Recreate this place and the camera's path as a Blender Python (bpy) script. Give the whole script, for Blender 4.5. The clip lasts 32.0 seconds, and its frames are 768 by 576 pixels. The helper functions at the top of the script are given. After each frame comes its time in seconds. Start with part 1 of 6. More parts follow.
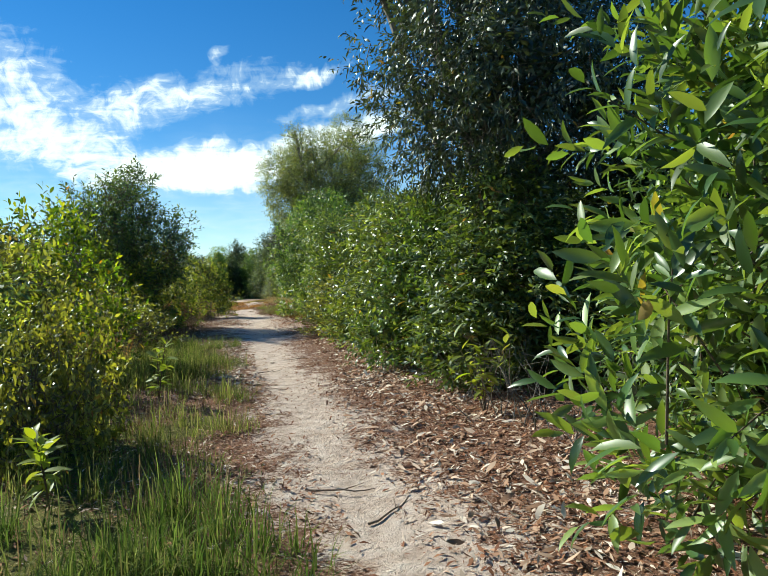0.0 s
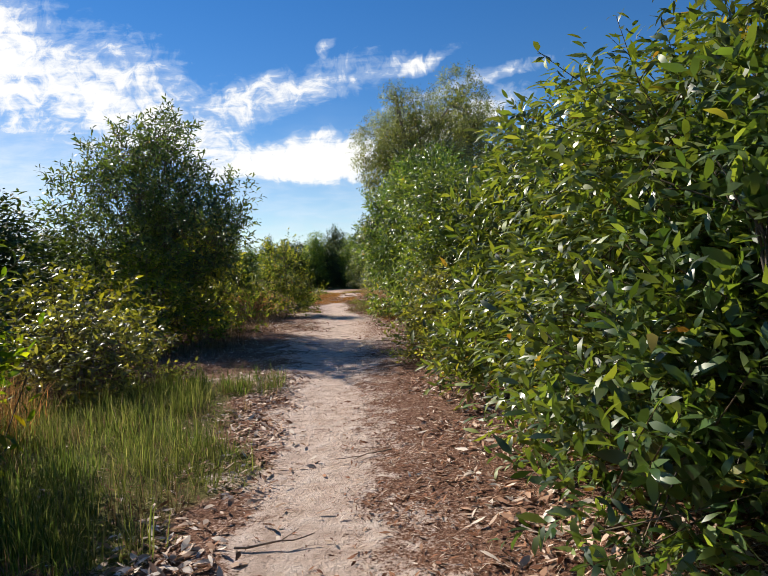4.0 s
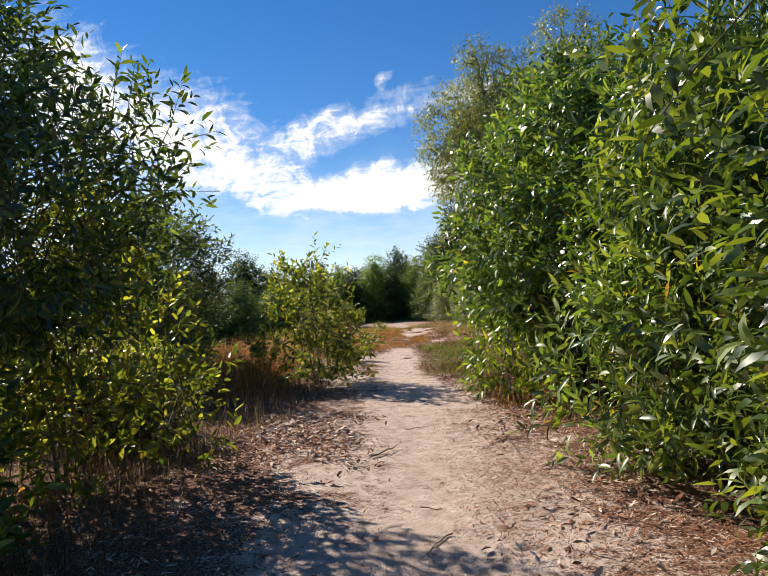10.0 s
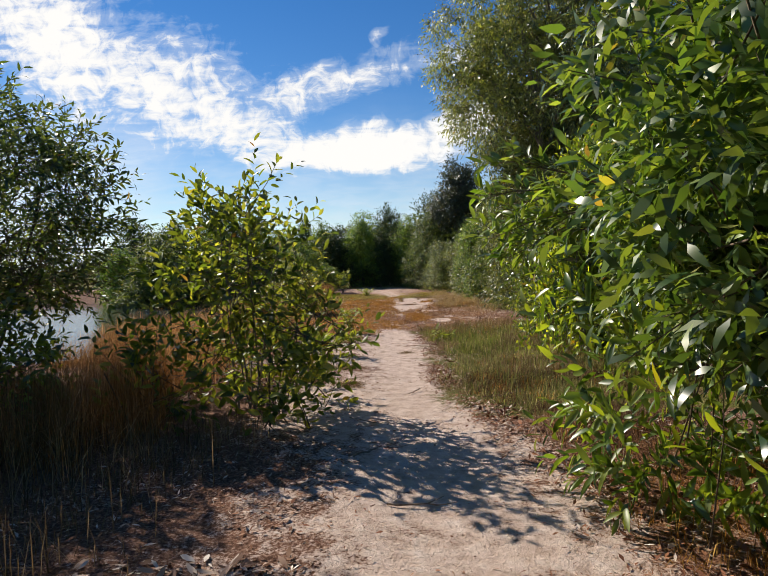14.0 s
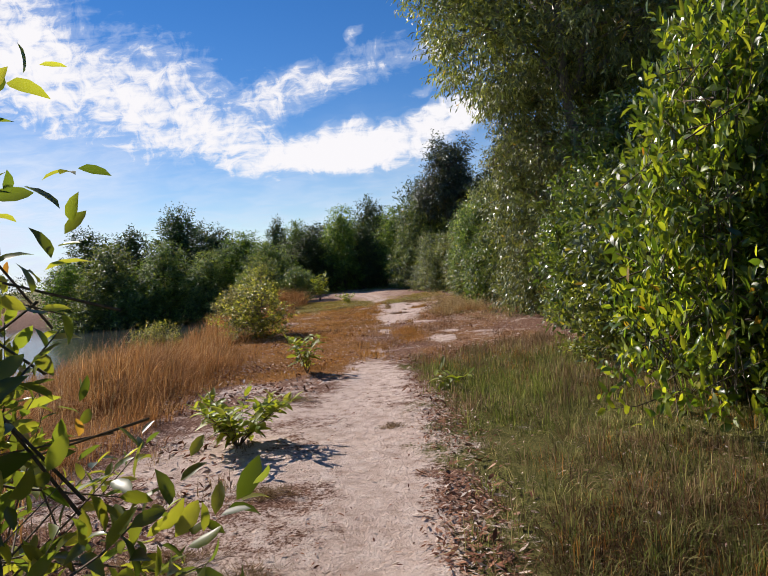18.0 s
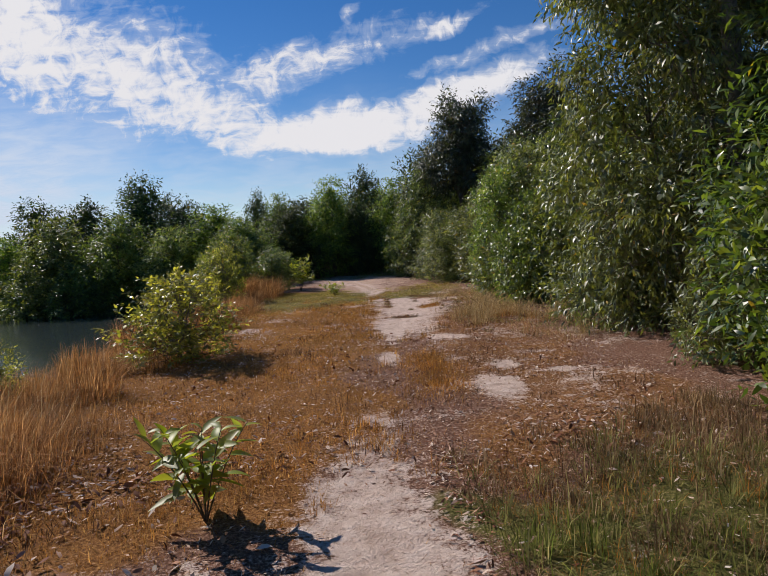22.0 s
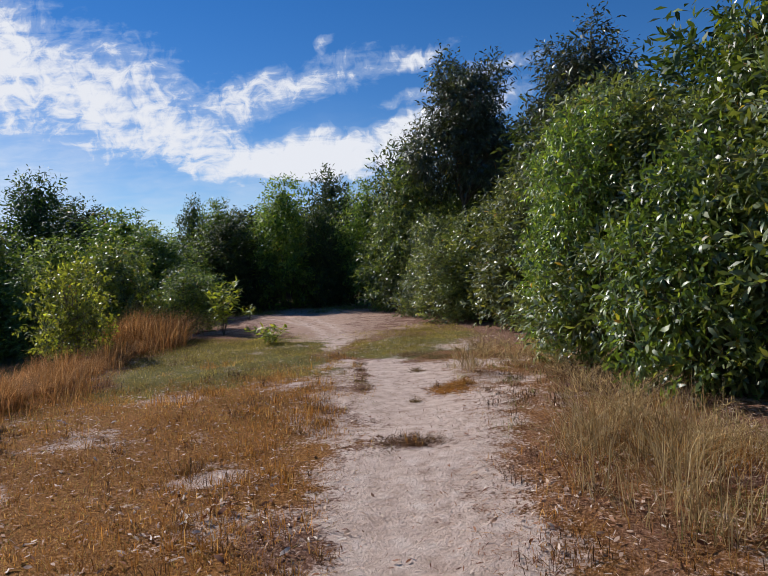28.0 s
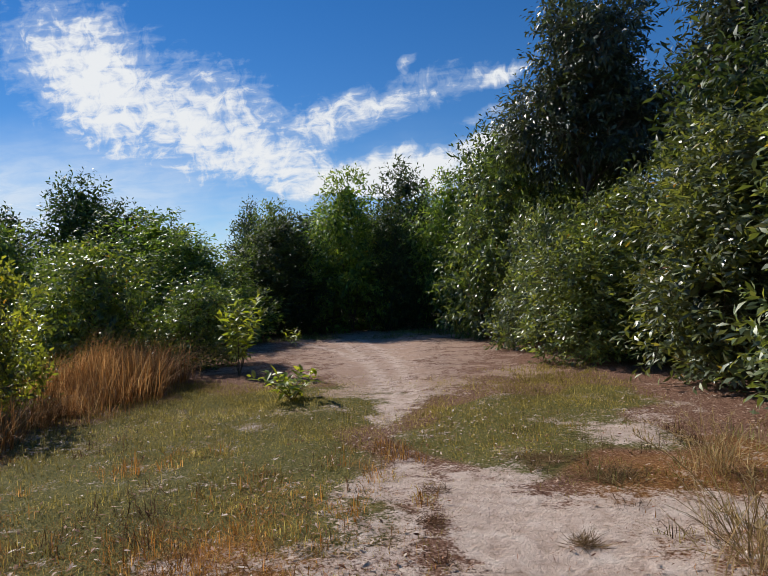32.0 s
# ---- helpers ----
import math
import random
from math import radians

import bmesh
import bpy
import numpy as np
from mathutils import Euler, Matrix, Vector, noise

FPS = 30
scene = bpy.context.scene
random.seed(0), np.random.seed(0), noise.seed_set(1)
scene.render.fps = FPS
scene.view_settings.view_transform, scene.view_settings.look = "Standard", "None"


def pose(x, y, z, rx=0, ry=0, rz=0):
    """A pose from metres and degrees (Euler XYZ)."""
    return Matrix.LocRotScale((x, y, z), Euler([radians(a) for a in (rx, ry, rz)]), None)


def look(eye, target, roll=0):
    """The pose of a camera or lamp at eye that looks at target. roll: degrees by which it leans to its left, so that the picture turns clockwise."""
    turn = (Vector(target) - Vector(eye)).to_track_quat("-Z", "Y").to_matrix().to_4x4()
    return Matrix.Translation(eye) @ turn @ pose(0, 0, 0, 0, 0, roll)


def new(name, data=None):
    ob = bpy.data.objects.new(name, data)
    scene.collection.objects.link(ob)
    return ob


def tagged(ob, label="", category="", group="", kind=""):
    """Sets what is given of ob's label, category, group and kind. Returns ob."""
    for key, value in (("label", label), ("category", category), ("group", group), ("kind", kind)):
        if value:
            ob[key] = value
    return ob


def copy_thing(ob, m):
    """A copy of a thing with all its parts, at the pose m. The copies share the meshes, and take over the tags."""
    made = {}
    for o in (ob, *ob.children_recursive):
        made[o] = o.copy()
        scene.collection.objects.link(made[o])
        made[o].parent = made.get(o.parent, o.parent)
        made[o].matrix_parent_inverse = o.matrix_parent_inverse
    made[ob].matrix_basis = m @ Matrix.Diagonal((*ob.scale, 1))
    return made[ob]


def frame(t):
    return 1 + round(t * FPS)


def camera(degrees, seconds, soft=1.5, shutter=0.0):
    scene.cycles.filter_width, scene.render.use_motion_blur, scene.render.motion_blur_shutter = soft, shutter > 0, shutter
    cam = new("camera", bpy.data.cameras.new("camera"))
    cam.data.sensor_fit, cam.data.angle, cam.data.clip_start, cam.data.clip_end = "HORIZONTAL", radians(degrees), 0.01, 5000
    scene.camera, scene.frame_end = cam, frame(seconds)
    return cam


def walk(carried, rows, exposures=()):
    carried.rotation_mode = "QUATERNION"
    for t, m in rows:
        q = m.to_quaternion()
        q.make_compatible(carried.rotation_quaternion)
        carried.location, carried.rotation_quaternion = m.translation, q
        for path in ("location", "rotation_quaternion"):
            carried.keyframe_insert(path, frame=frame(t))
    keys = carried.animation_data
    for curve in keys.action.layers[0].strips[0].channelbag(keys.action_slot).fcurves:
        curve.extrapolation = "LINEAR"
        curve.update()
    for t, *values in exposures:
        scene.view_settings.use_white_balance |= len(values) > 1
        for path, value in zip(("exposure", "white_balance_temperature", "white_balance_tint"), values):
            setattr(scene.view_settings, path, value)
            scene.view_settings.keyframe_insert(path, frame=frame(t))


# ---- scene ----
cam = camera(65.8, 32.0, soft=0.5)
PATH = [
    (0, (0.103, -0.086, 1.261), (0.558, 1.861, 1.237), -2.3),
    (0.5, (0.223, 0.414, 1.33), (0.761, 2.34, 1.33), -3.9),
    (1, (0.314, 1.01, 1.405), (0.767, 2.955, 1.501), -3.4),
    (1.5, (0.451, 1.745, 1.457), (0.896, 3.69, 1.586), -4.9),
    (2, (0.626, 2.573, 1.436), (0.857, 4.555, 1.567), -5.4),
    (2.5, (0.718, 3.354, 1.419), (1.022, 5.33, 1.481), -2.6),
    (3, (0.788, 4.161, 1.376), (0.93, 6.155, 1.354), -3.3),
    (3.5, (0.769, 5.012, 1.358), (0.923, 7.005, 1.293), -2.5),
    (4, (0.81, 5.741, 1.312), (0.92, 7.738, 1.262), -2.2),
    (4.5, (0.787, 6.45, 1.297), (0.838, 8.449, 1.318), -2.0),
    (6.5, (0.69, 9.467, 1.4), (0.677, 11.467, 1.382), -5.2),
    (7, (0.687, 10.117, 1.424), (0.823, 12.11, 1.318), -2.6),
    (7.5, (0.697, 10.861, 1.415), (0.714, 12.86, 1.394), -6.0),
    (8, (0.708, 11.547, 1.394), (0.827, 13.543, 1.402), -3.3),
    (8.5, (0.719, 12.228, 1.409), (0.818, 14.222, 1.513), -3.4),
    (9, (0.693, 12.957, 1.417), (0.695, 14.951, 1.574), -4.0),
    (9.5, (0.647, 13.623, 1.444), (0.67, 15.621, 1.532), -4.9),
    (10, (0.6, 14.302, 1.489), (0.504, 16.299, 1.541), -3.6),
    (10.5, (0.506, 15.009, 1.475), (0.465, 17.009, 1.486), -2.4),
    (11, (0.449, 15.678, 1.489), (0.439, 17.676, 1.388), -3.3),
    (11.5, (0.346, 16.319, 1.466), (0.441, 18.312, 1.332), -2.4),
    (12, (0.306, 16.901, 1.481), (0.399, 18.898, 1.426), -2.0),
    (12.5, (0.275, 17.594, 1.489), (0.364, 19.592, 1.465), -0.5),
    (13, (0.247, 18.274, 1.526), (0.361, 20.27, 1.527), -1.8),
    (13.5, (0.237, 18.944, 1.578), (0.177, 20.941, 1.496), -1.4),
    (15.5, (0.305, 20.894, 1.548), (0.351, 22.893, 1.577), 0.9),
    (16, (0.387, 21.445, 1.531), (0.499, 23.44, 1.617), 0.8),
    (16.5, (0.453, 22.176, 1.578), (0.547, 24.171, 1.671), -1.9),
    (17, (0.465, 23.116, 1.501), (0.455, 25.116, 1.496), -0.8),
    (17.5, (0.421, 23.764, 1.551), (0.506, 25.761, 1.46), -3.2),
    (18, (0.428, 24.432, 1.586), (0.407, 26.43, 1.502), -4.7),
    (18.5, (0.404, 25.136, 1.557), (0.569, 27.127, 1.473), -2.7),
    (19, (0.386, 25.853, 1.537), (0.412, 27.853, 1.511), -4.2),
    (19.5, (0.374, 26.561, 1.497), (0.429, 28.561, 1.479), -4.2),
    (20, (0.346, 27.254, 1.482), (0.384, 29.254, 1.466), -3.5),
    (20.5, (0.336, 27.972, 1.539), (0.269, 29.971, 1.564), -3.8),
    (21, (0.317, 28.622, 1.581), (0.291, 30.622, 1.58), -2.7),
    (21.5, (0.253, 29.328, 1.554), (0.01, 31.313, 1.525), -2.7),
    (22, (0.222, 29.992, 1.583), (0.222, 31.987, 1.439), -3.7),
    (22.5, (0.157, 30.685, 1.538), (0.142, 32.678, 1.367), -3.8),
    (23, (0.123, 31.403, 1.499), (0.196, 33.402, 1.527), -5.1),
    (23.5, (0.104, 32.128, 1.487), (0.193, 34.126, 1.459), -5.1),
    (24, (0.072, 32.806, 1.493), (0.148, 34.803, 1.563), -3.6),
    (24.5, (0.054, 33.434, 1.492), (0.217, 35.426, 1.45), -2.5),
    (25, (0.148, 34.084, 1.523), (0.198, 36.081, 1.412), -4.2),
    (25.5, (0.185, 34.751, 1.541), (0.399, 36.735, 1.401), -5.5),
    (26, (0.242, 35.442, 1.522), (0.31, 37.44, 1.453), -4.7),
    (26.5, (0.251, 36.116, 1.466), (0.344, 38.113, 1.439), -3.0),
    (28.5, (0.237, 38.822, 1.371), (0.355, 40.817, 1.294), -3.1),
    (29, (0.222, 39.456, 1.379), (0.491, 41.435, 1.285), -2.3),
    (29.5, (0.263, 40.11, 1.348), (0.38, 42.106, 1.322), -2.3),
    (30, (0.318, 40.739, 1.341), (0.432, 42.736, 1.368), -2.6),
    (30.5, (0.326, 41.325, 1.302), (0.362, 43.323, 1.381), -1.2),
    (31, (0.348, 41.976, 1.306), (0.317, 43.974, 1.372), -1.3),
    (31.5, (0.349, 42.528, 1.338), (0.501, 44.522, 1.359), -1.9),
    (32, (0.347, 43.132, 1.311), (0.183, 45.126, 1.323), -2.6),
]
walk(cam, [(t, look(eye, target, roll)) for t, eye, target, roll in PATH],
     exposures=((0, 0.55, 6300, -8), (2, 0.5, 6600, 2), (4, 0.37, 6800, 9), (7, 0.24, 6880, 10), (8, 0.45, 6900, 10), (10, 0.52, 6950, 11), (11, 0.36, 6950, 10), (12, 0.28, 6950, 10), (13, 0.32, 6950, 10), (16, 0.20, 6850, 10), (18, 0.22, 6650, 14), (20, -0.03, 6550, 15), (22, -0.04, 6600, 14), (26, 0.0, 6500, 12), (29, 0.03, 6200, 12), (31, 0.05, 6200, 9), (32, 0.05, 6450, 9)))

# ---------------------------------------------------------------- light
SUN_AZ = radians(-46)          # from +y towards +x
SUN_EL = radians(36)
sun_from = Vector((math.sin(SUN_AZ) * math.cos(SUN_EL), math.cos(SUN_AZ) * math.cos(SUN_EL), math.sin(SUN_EL)))
sun = new("sun", bpy.data.lights.new("sun", "SUN"))
sun.data.energy, sun.data.angle, sun.data.color = 4.9, radians(0.55), (1.0, 0.94, 0.85)
sun.matrix_world = look(sun_from * 60, (0, 0, 0))

world = bpy.data.worlds.new("sky")
scene.world = world
world.use_nodes = True
wn, wl = world.node_tree.nodes, world.node_tree.links
sky = wn.new("ShaderNodeTexSky")
sky.sky_type, sky.sun_disc = "NISHITA", False
sky.sun_elevation, sky.sun_rotation = SUN_EL, SUN_AZ
sky.altitude, sky.air_density, sky.dust_density, sky.ozone_density = 300, 1.0, 0.0, 2.5
wn["Background"].inputs["Strength"].default_value = 0.088
vivid = wn.new("ShaderNodeHueSaturation")
vivid.inputs["Hue"].default_value, vivid.inputs["Saturation"].default_value = 0.509, 1.36
wl.new(sky.outputs[0], vivid.inputs["Color"])
wl.new(vivid.outputs[0], wn["Background"].inputs["Color"])

# ---------------------------------------------------------------- node helpers
def nodes_of(name):
    m = bpy.data.materials.new(name)
    m.use_nodes = True
    nt = m.node_tree
    return m, nt, nt.nodes, nt.nodes["Principled BSDF"], nt.nodes["Material Output"]


def put(nt, socket, value):
    if isinstance(value, bpy.types.NodeSocket):
        nt.links.new(value, socket)
    else:
        socket.default_value = value


def noise_at(nt, vector, scale, detail=4.0, rough=0.55, distort=0.0):
    n = nt.nodes.new("ShaderNodeTexNoise")
    n.inputs["Scale"].default_value, n.inputs["Detail"].default_value = scale, detail
    n.inputs["Roughness"].default_value, n.inputs["Distortion"].default_value = rough, distort
    nt.links.new(vector, n.inputs["Vector"])
    return n.outputs["Fac"]


def calc(nt, op, a, b=0.0, c=0.0, clamp=False):
    n = nt.nodes.new("ShaderNodeMath")
    n.operation, n.use_clamp = op, clamp
    for i, v in enumerate((a, b, c)):
        put(nt, n.inputs[i], v)
    return n.outputs[0]


def step(nt, value, low, high, a=0.0, b=1.0):
    n = nt.nodes.new("ShaderNodeMapRange")
    n.interpolation_type = "SMOOTHSTEP"
    for i, v in enumerate((value, low, high, a, b)):
        put(nt, n.inputs[i], v)
    return n.outputs[0]


def blend(nt, fac, a, b, mode="MIX"):
    n = nt.nodes.new("ShaderNodeMix")
    n.data_type, n.blend_type = "RGBA", mode
    put(nt, n.inputs[0], fac)
    for i, v in ((6, a), (7, b)):
        put(nt, n.inputs[i], (*v, 1.0) if isinstance(v, tuple) and len(v) == 3 else v)
    return n.outputs[2]


def ramp(nt, fac, *stops):
    n = nt.nodes.new("ShaderNodeValToRGB")
    el = n.color_ramp.elements
    while len(el) < len(stops):
        el.new(0.5)
    for e, (p, col) in zip(el, stops):
        e.position, e.color = p, (*col, 1.0)
    put(nt, n.inputs[0], fac)
    return n.outputs[0]


def bump(nt, height, strength, distance):
    n = nt.nodes.new("ShaderNodeBump")
    n.inputs["Strength"].default_value, n.inputs["Distance"].default_value = strength, distance
    nt.links.new(height, n.inputs["Height"])
    return n.outputs[0]


def place(nt, kind="Object"):
    return nt.nodes.new("ShaderNodeTexCoord").outputs[kind]


# ---------------------------------------------------------------- materials
def leaf_material(name, dark, mid, light, shine=0.36, through_light=0.42, dry=0.03, gloss=0.5):
    m, nt, n, p, out = nodes_of(name)
    island = n.new("ShaderNodeNewGeometry").outputs["Random Per Island"]
    col = ramp(nt, island, (0.0, dark), (0.5, mid), (0.992 - dry, light), (1.0 - dry, (0.30, 0.24, 0.03)), (1.0, (0.22, 0.11, 0.03)))
    per = n.new("ShaderNodeObjectInfo").outputs["Random"]
    big = noise_at(nt, place(nt), 1.3, 2.0)
    tone = n.new("ShaderNodeHueSaturation")
    put(nt, tone.inputs["Color"], col)
    put(nt, tone.inputs["Hue"], calc(nt, "MULTIPLY_ADD", per, 0.034, 0.482))
    per2 = calc(nt, "FRACT", calc(nt, "MULTIPLY", per, 17.3))
    put(nt, tone.inputs["Saturation"], calc(nt, "MULTIPLY_ADD", per2, 0.25, 0.82))
    each = calc(nt, "MULTIPLY_ADD", calc(nt, "FRACT", calc(nt, "MULTIPLY", island, 13.7)), 0.8, 0.58)
    put(nt, tone.inputs["Value"], calc(nt, "MULTIPLY", calc(nt, "MULTIPLY", each, step(nt, big, 0.3, 0.7, 0.75, 1.25)), calc(nt, "MULTIPLY_ADD", calc(nt, "FRACT", calc(nt, "MULTIPLY", per, 7.7)), 0.45, 0.82)))
    col = tone.outputs[0]
    put(nt, p.inputs["Base Color"], col)
    put(nt, p.inputs["Roughness"], calc(nt, "MULTIPLY_ADD", island, 0.22, shine + 0.15))
    p.inputs["Specular IOR Level"].default_value = gloss
    tr = n.new("ShaderNodeBsdfTranslucent")
    lit = blend(nt, 1.0, col, (2.1, 1.85, 0.55), "MULTIPLY")
    put(nt, tr.inputs["Color"], lit)
    mix = n.new("ShaderNodeMixShader")
    mix.inputs[0].default_value = through_light
    nt.links.new(p.outputs[0], mix.inputs[1])
    nt.links.new(tr.outputs[0], mix.inputs[2])
    nt.links.new(mix.outputs[0], out.inputs["Surface"])
    return m


LEAF_BROAD = leaf_material("broad_leaf", (0.040, 0.076, 0.016), (0.090, 0.150, 0.028), (0.20, 0.255, 0.050), 0.16, 0.36, 0.008, 1.0)
LEAF_FRESH = leaf_material("fresh_leaf", (0.036, 0.084, 0.016), (0.084, 0.150, 0.024), (0.195, 0.262, 0.040), 0.12, 0.40, 0.004, 0.9)
LEAF_NARROW = leaf_material("narrow_leaf", (0.032, 0.060, 0.021), (0.062, 0.106, 0.032), (0.13, 0.178, 0.048), 0.15, 0.42, 0.002, 0.8)
LEAF_OLIVE = leaf_material("olive_leaf", (0.056, 0.088, 0.030), (0.110, 0.156, 0.050), (0.21, 0.250, 0.092), 0.20, 0.30, 0.003, 1.0)
LEAF_DARK = leaf_material("dark_leaf", (0.020, 0.032, 0.018), (0.036, 0.052, 0.026), (0.068, 0.086, 0.040), 0.16, 0.22, 0.003, 0.8)
LEAF_WOOD = leaf_material("wood_leaf", (0.019, 0.040, 0.014), (0.036, 0.070, 0.021), (0.078, 0.118, 0.031), 0.30, 0.24, 0.001, 0.45)
LEAF_GROVE = leaf_material("grove_leaf", (0.050, 0.104, 0.022), (0.096, 0.172, 0.034), (0.185, 0.26, 0.054), 0.26, 0.36, 0.001, 0.5)
LEAF_DROOP = leaf_material("drooping_leaf", (0.050, 0.072, 0.024), (0.090, 0.122, 0.036), (0.18, 0.210, 0.066), 0.20, 0.28, 0.008, 0.9)
LEAF_GUM = leaf_material("gum_leaf", (0.060, 0.088, 0.028), (0.112, 0.146, 0.042), (0.21, 0.238, 0.070), 0.15, 0.42, 0.010, 1.0)
LEAF_SUNLIT = leaf_material("sunlit_leaf", (0.045, 0.095, 0.015), (0.105, 0.165, 0.022), (0.25, 0.30, 0.040), 0.14, 0.55, 0.01, 0.8)
LEAF_YELLOW = leaf_material("yellow_leaf", (0.090, 0.115, 0.026), (0.175, 0.200, 0.040), (0.31, 0.325, 0.070), 0.14, 0.44, 0.006, 0.8)


def blade_material(name, low, high, tip):
    m, nt, n, p, out = nodes_of(name)
    island = n.new("ShaderNodeNewGeometry").outputs["Random Per Island"]
    col = ramp(nt, island, (0.0, low), (0.6, high), (1.0, tip))
    patch = step(nt, noise_at(nt, place(nt), 0.9, 3.0), 0.35, 0.65, 0.75, 1.2)
    tone = n.new("ShaderNodeHueSaturation")
    put(nt, tone.inputs["Color"], col)
    put(nt, tone.inputs["Value"], calc(nt, "MULTIPLY", patch, calc(nt, "MULTIPLY_ADD", calc(nt, "FRACT", calc(nt, "MULTIPLY", island, 11.3)), 0.9, 0.52)))
    put(nt, p.inputs["Base Color"], tone.outputs[0])
    p.inputs["Roughness"].default_value = 0.75
    p.inputs["Specular IOR Level"].default_value = 0.15
    tr = n.new("ShaderNodeBsdfTranslucent")
    put(nt, tr.inputs["Color"], tone.outputs[0])
    mix = n.new("ShaderNodeMixShader")
    mix.inputs[0].default_value = 0.5
    nt.links.new(p.outputs[0], mix.inputs[1])
    nt.links.new(tr.outputs[0], mix.inputs[2])
    nt.links.new(mix.outputs[0], out.inputs["Surface"])
    return m


GRASS_GREEN = blade_material("green_grass", (0.11, 0.15, 0.026), (0.22, 0.25, 0.044), (0.42, 0.37, 0.12))
GRASS_OLIVE = blade_material("olive_grass", (0.135, 0.150, 0.040), (0.255, 0.255, 0.072), (0.48, 0.40, 0.17))
GRASS_GOLD = blade_material("golden_grass", (0.195, 0.156, 0.030), (0.39, 0.30, 0.060), (0.62, 0.48, 0.16))
GRASS_RUST = blade_material("rust_grass", (0.25, 0.102, 0.020), (0.48, 0.218, 0.043), (0.69, 0.42, 0.135))
GRASS_TALL = blade_material("tall_dry_grass", (0.23, 0.100, 0.032), (0.46, 0.222, 0.070), (0.70, 0.44, 0.20))
GRASS_PALE = blade_material("pale_grass", (0.32, 0.205, 0.085), (0.52, 0.37, 0.17), (0.68, 0.54, 0.31))
GRASS_STRAW = blade_material("straw_grass", (0.14, 0.085, 0.038), (0.27, 0.175, 0.085), (0.42, 0.31, 0.18))
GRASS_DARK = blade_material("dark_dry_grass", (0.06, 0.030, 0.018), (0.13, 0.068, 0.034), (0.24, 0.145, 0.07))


def litter_material(name, *stops):
    m, nt, n, p, out = nodes_of(name)
    island = n.new("ShaderNodeNewGeometry").outputs["Random Per Island"]
    put(nt, p.inputs["Base Color"], ramp(nt, island, *stops))
    p.inputs["Roughness"].default_value = 0.8
    p.inputs["Specular IOR Level"].default_value = 0.2
    return m


LITTER = litter_material("dead_leaf", (0.0, (0.13, 0.052, 0.030)), (0.35, (0.23, 0.092, 0.048)), (0.62, (0.38, 0.180, 0.096)), (0.82, (0.52, 0.37, 0.27)), (1.0, (0.76, 0.64, 0.54)))
LITTER_PALE = litter_material("pale_dead_leaf", (0.0, (0.24, 0.125, 0.075)), (0.3, (0.40, 0.23, 0.145)), (0.6, (0.58, 0.41, 0.30)), (1.0, (0.82, 0.71, 0.60)))


def bark_material(name, a, b):
    m, nt, n, p, out = nodes_of(name)
    v = place(nt)
    stretch = n.new("ShaderNodeMapping")
    stretch.inputs["Scale"].default_value = (1, 1, 0.25)
    nt.links.new(v, stretch.inputs[0])
    f = noise_at(nt, stretch.outputs[0], 38, 6, 0.65)
    put(nt, p.inputs["Base Color"], ramp(nt, f, (0.3, a), (0.7, b)))
    p.inputs["Roughness"].default_value = 0.85
    put(nt, p.inputs["Normal"], bump(nt, f, 0.6, 0.01))
    return m


BARK = bark_material("grey_bark", (0.09, 0.075, 0.06), (0.27, 0.235, 0.20))
BARK_DARK = bark_material("dark_bark", (0.045, 0.035, 0.028), (0.13, 0.105, 0.085))
TWIG = bark_material("twig_bark", (0.07, 0.05, 0.03), (0.18, 0.13, 0.08))
STICK = bark_material("dry_stick", (0.10, 0.065, 0.045), (0.30, 0.22, 0.16))


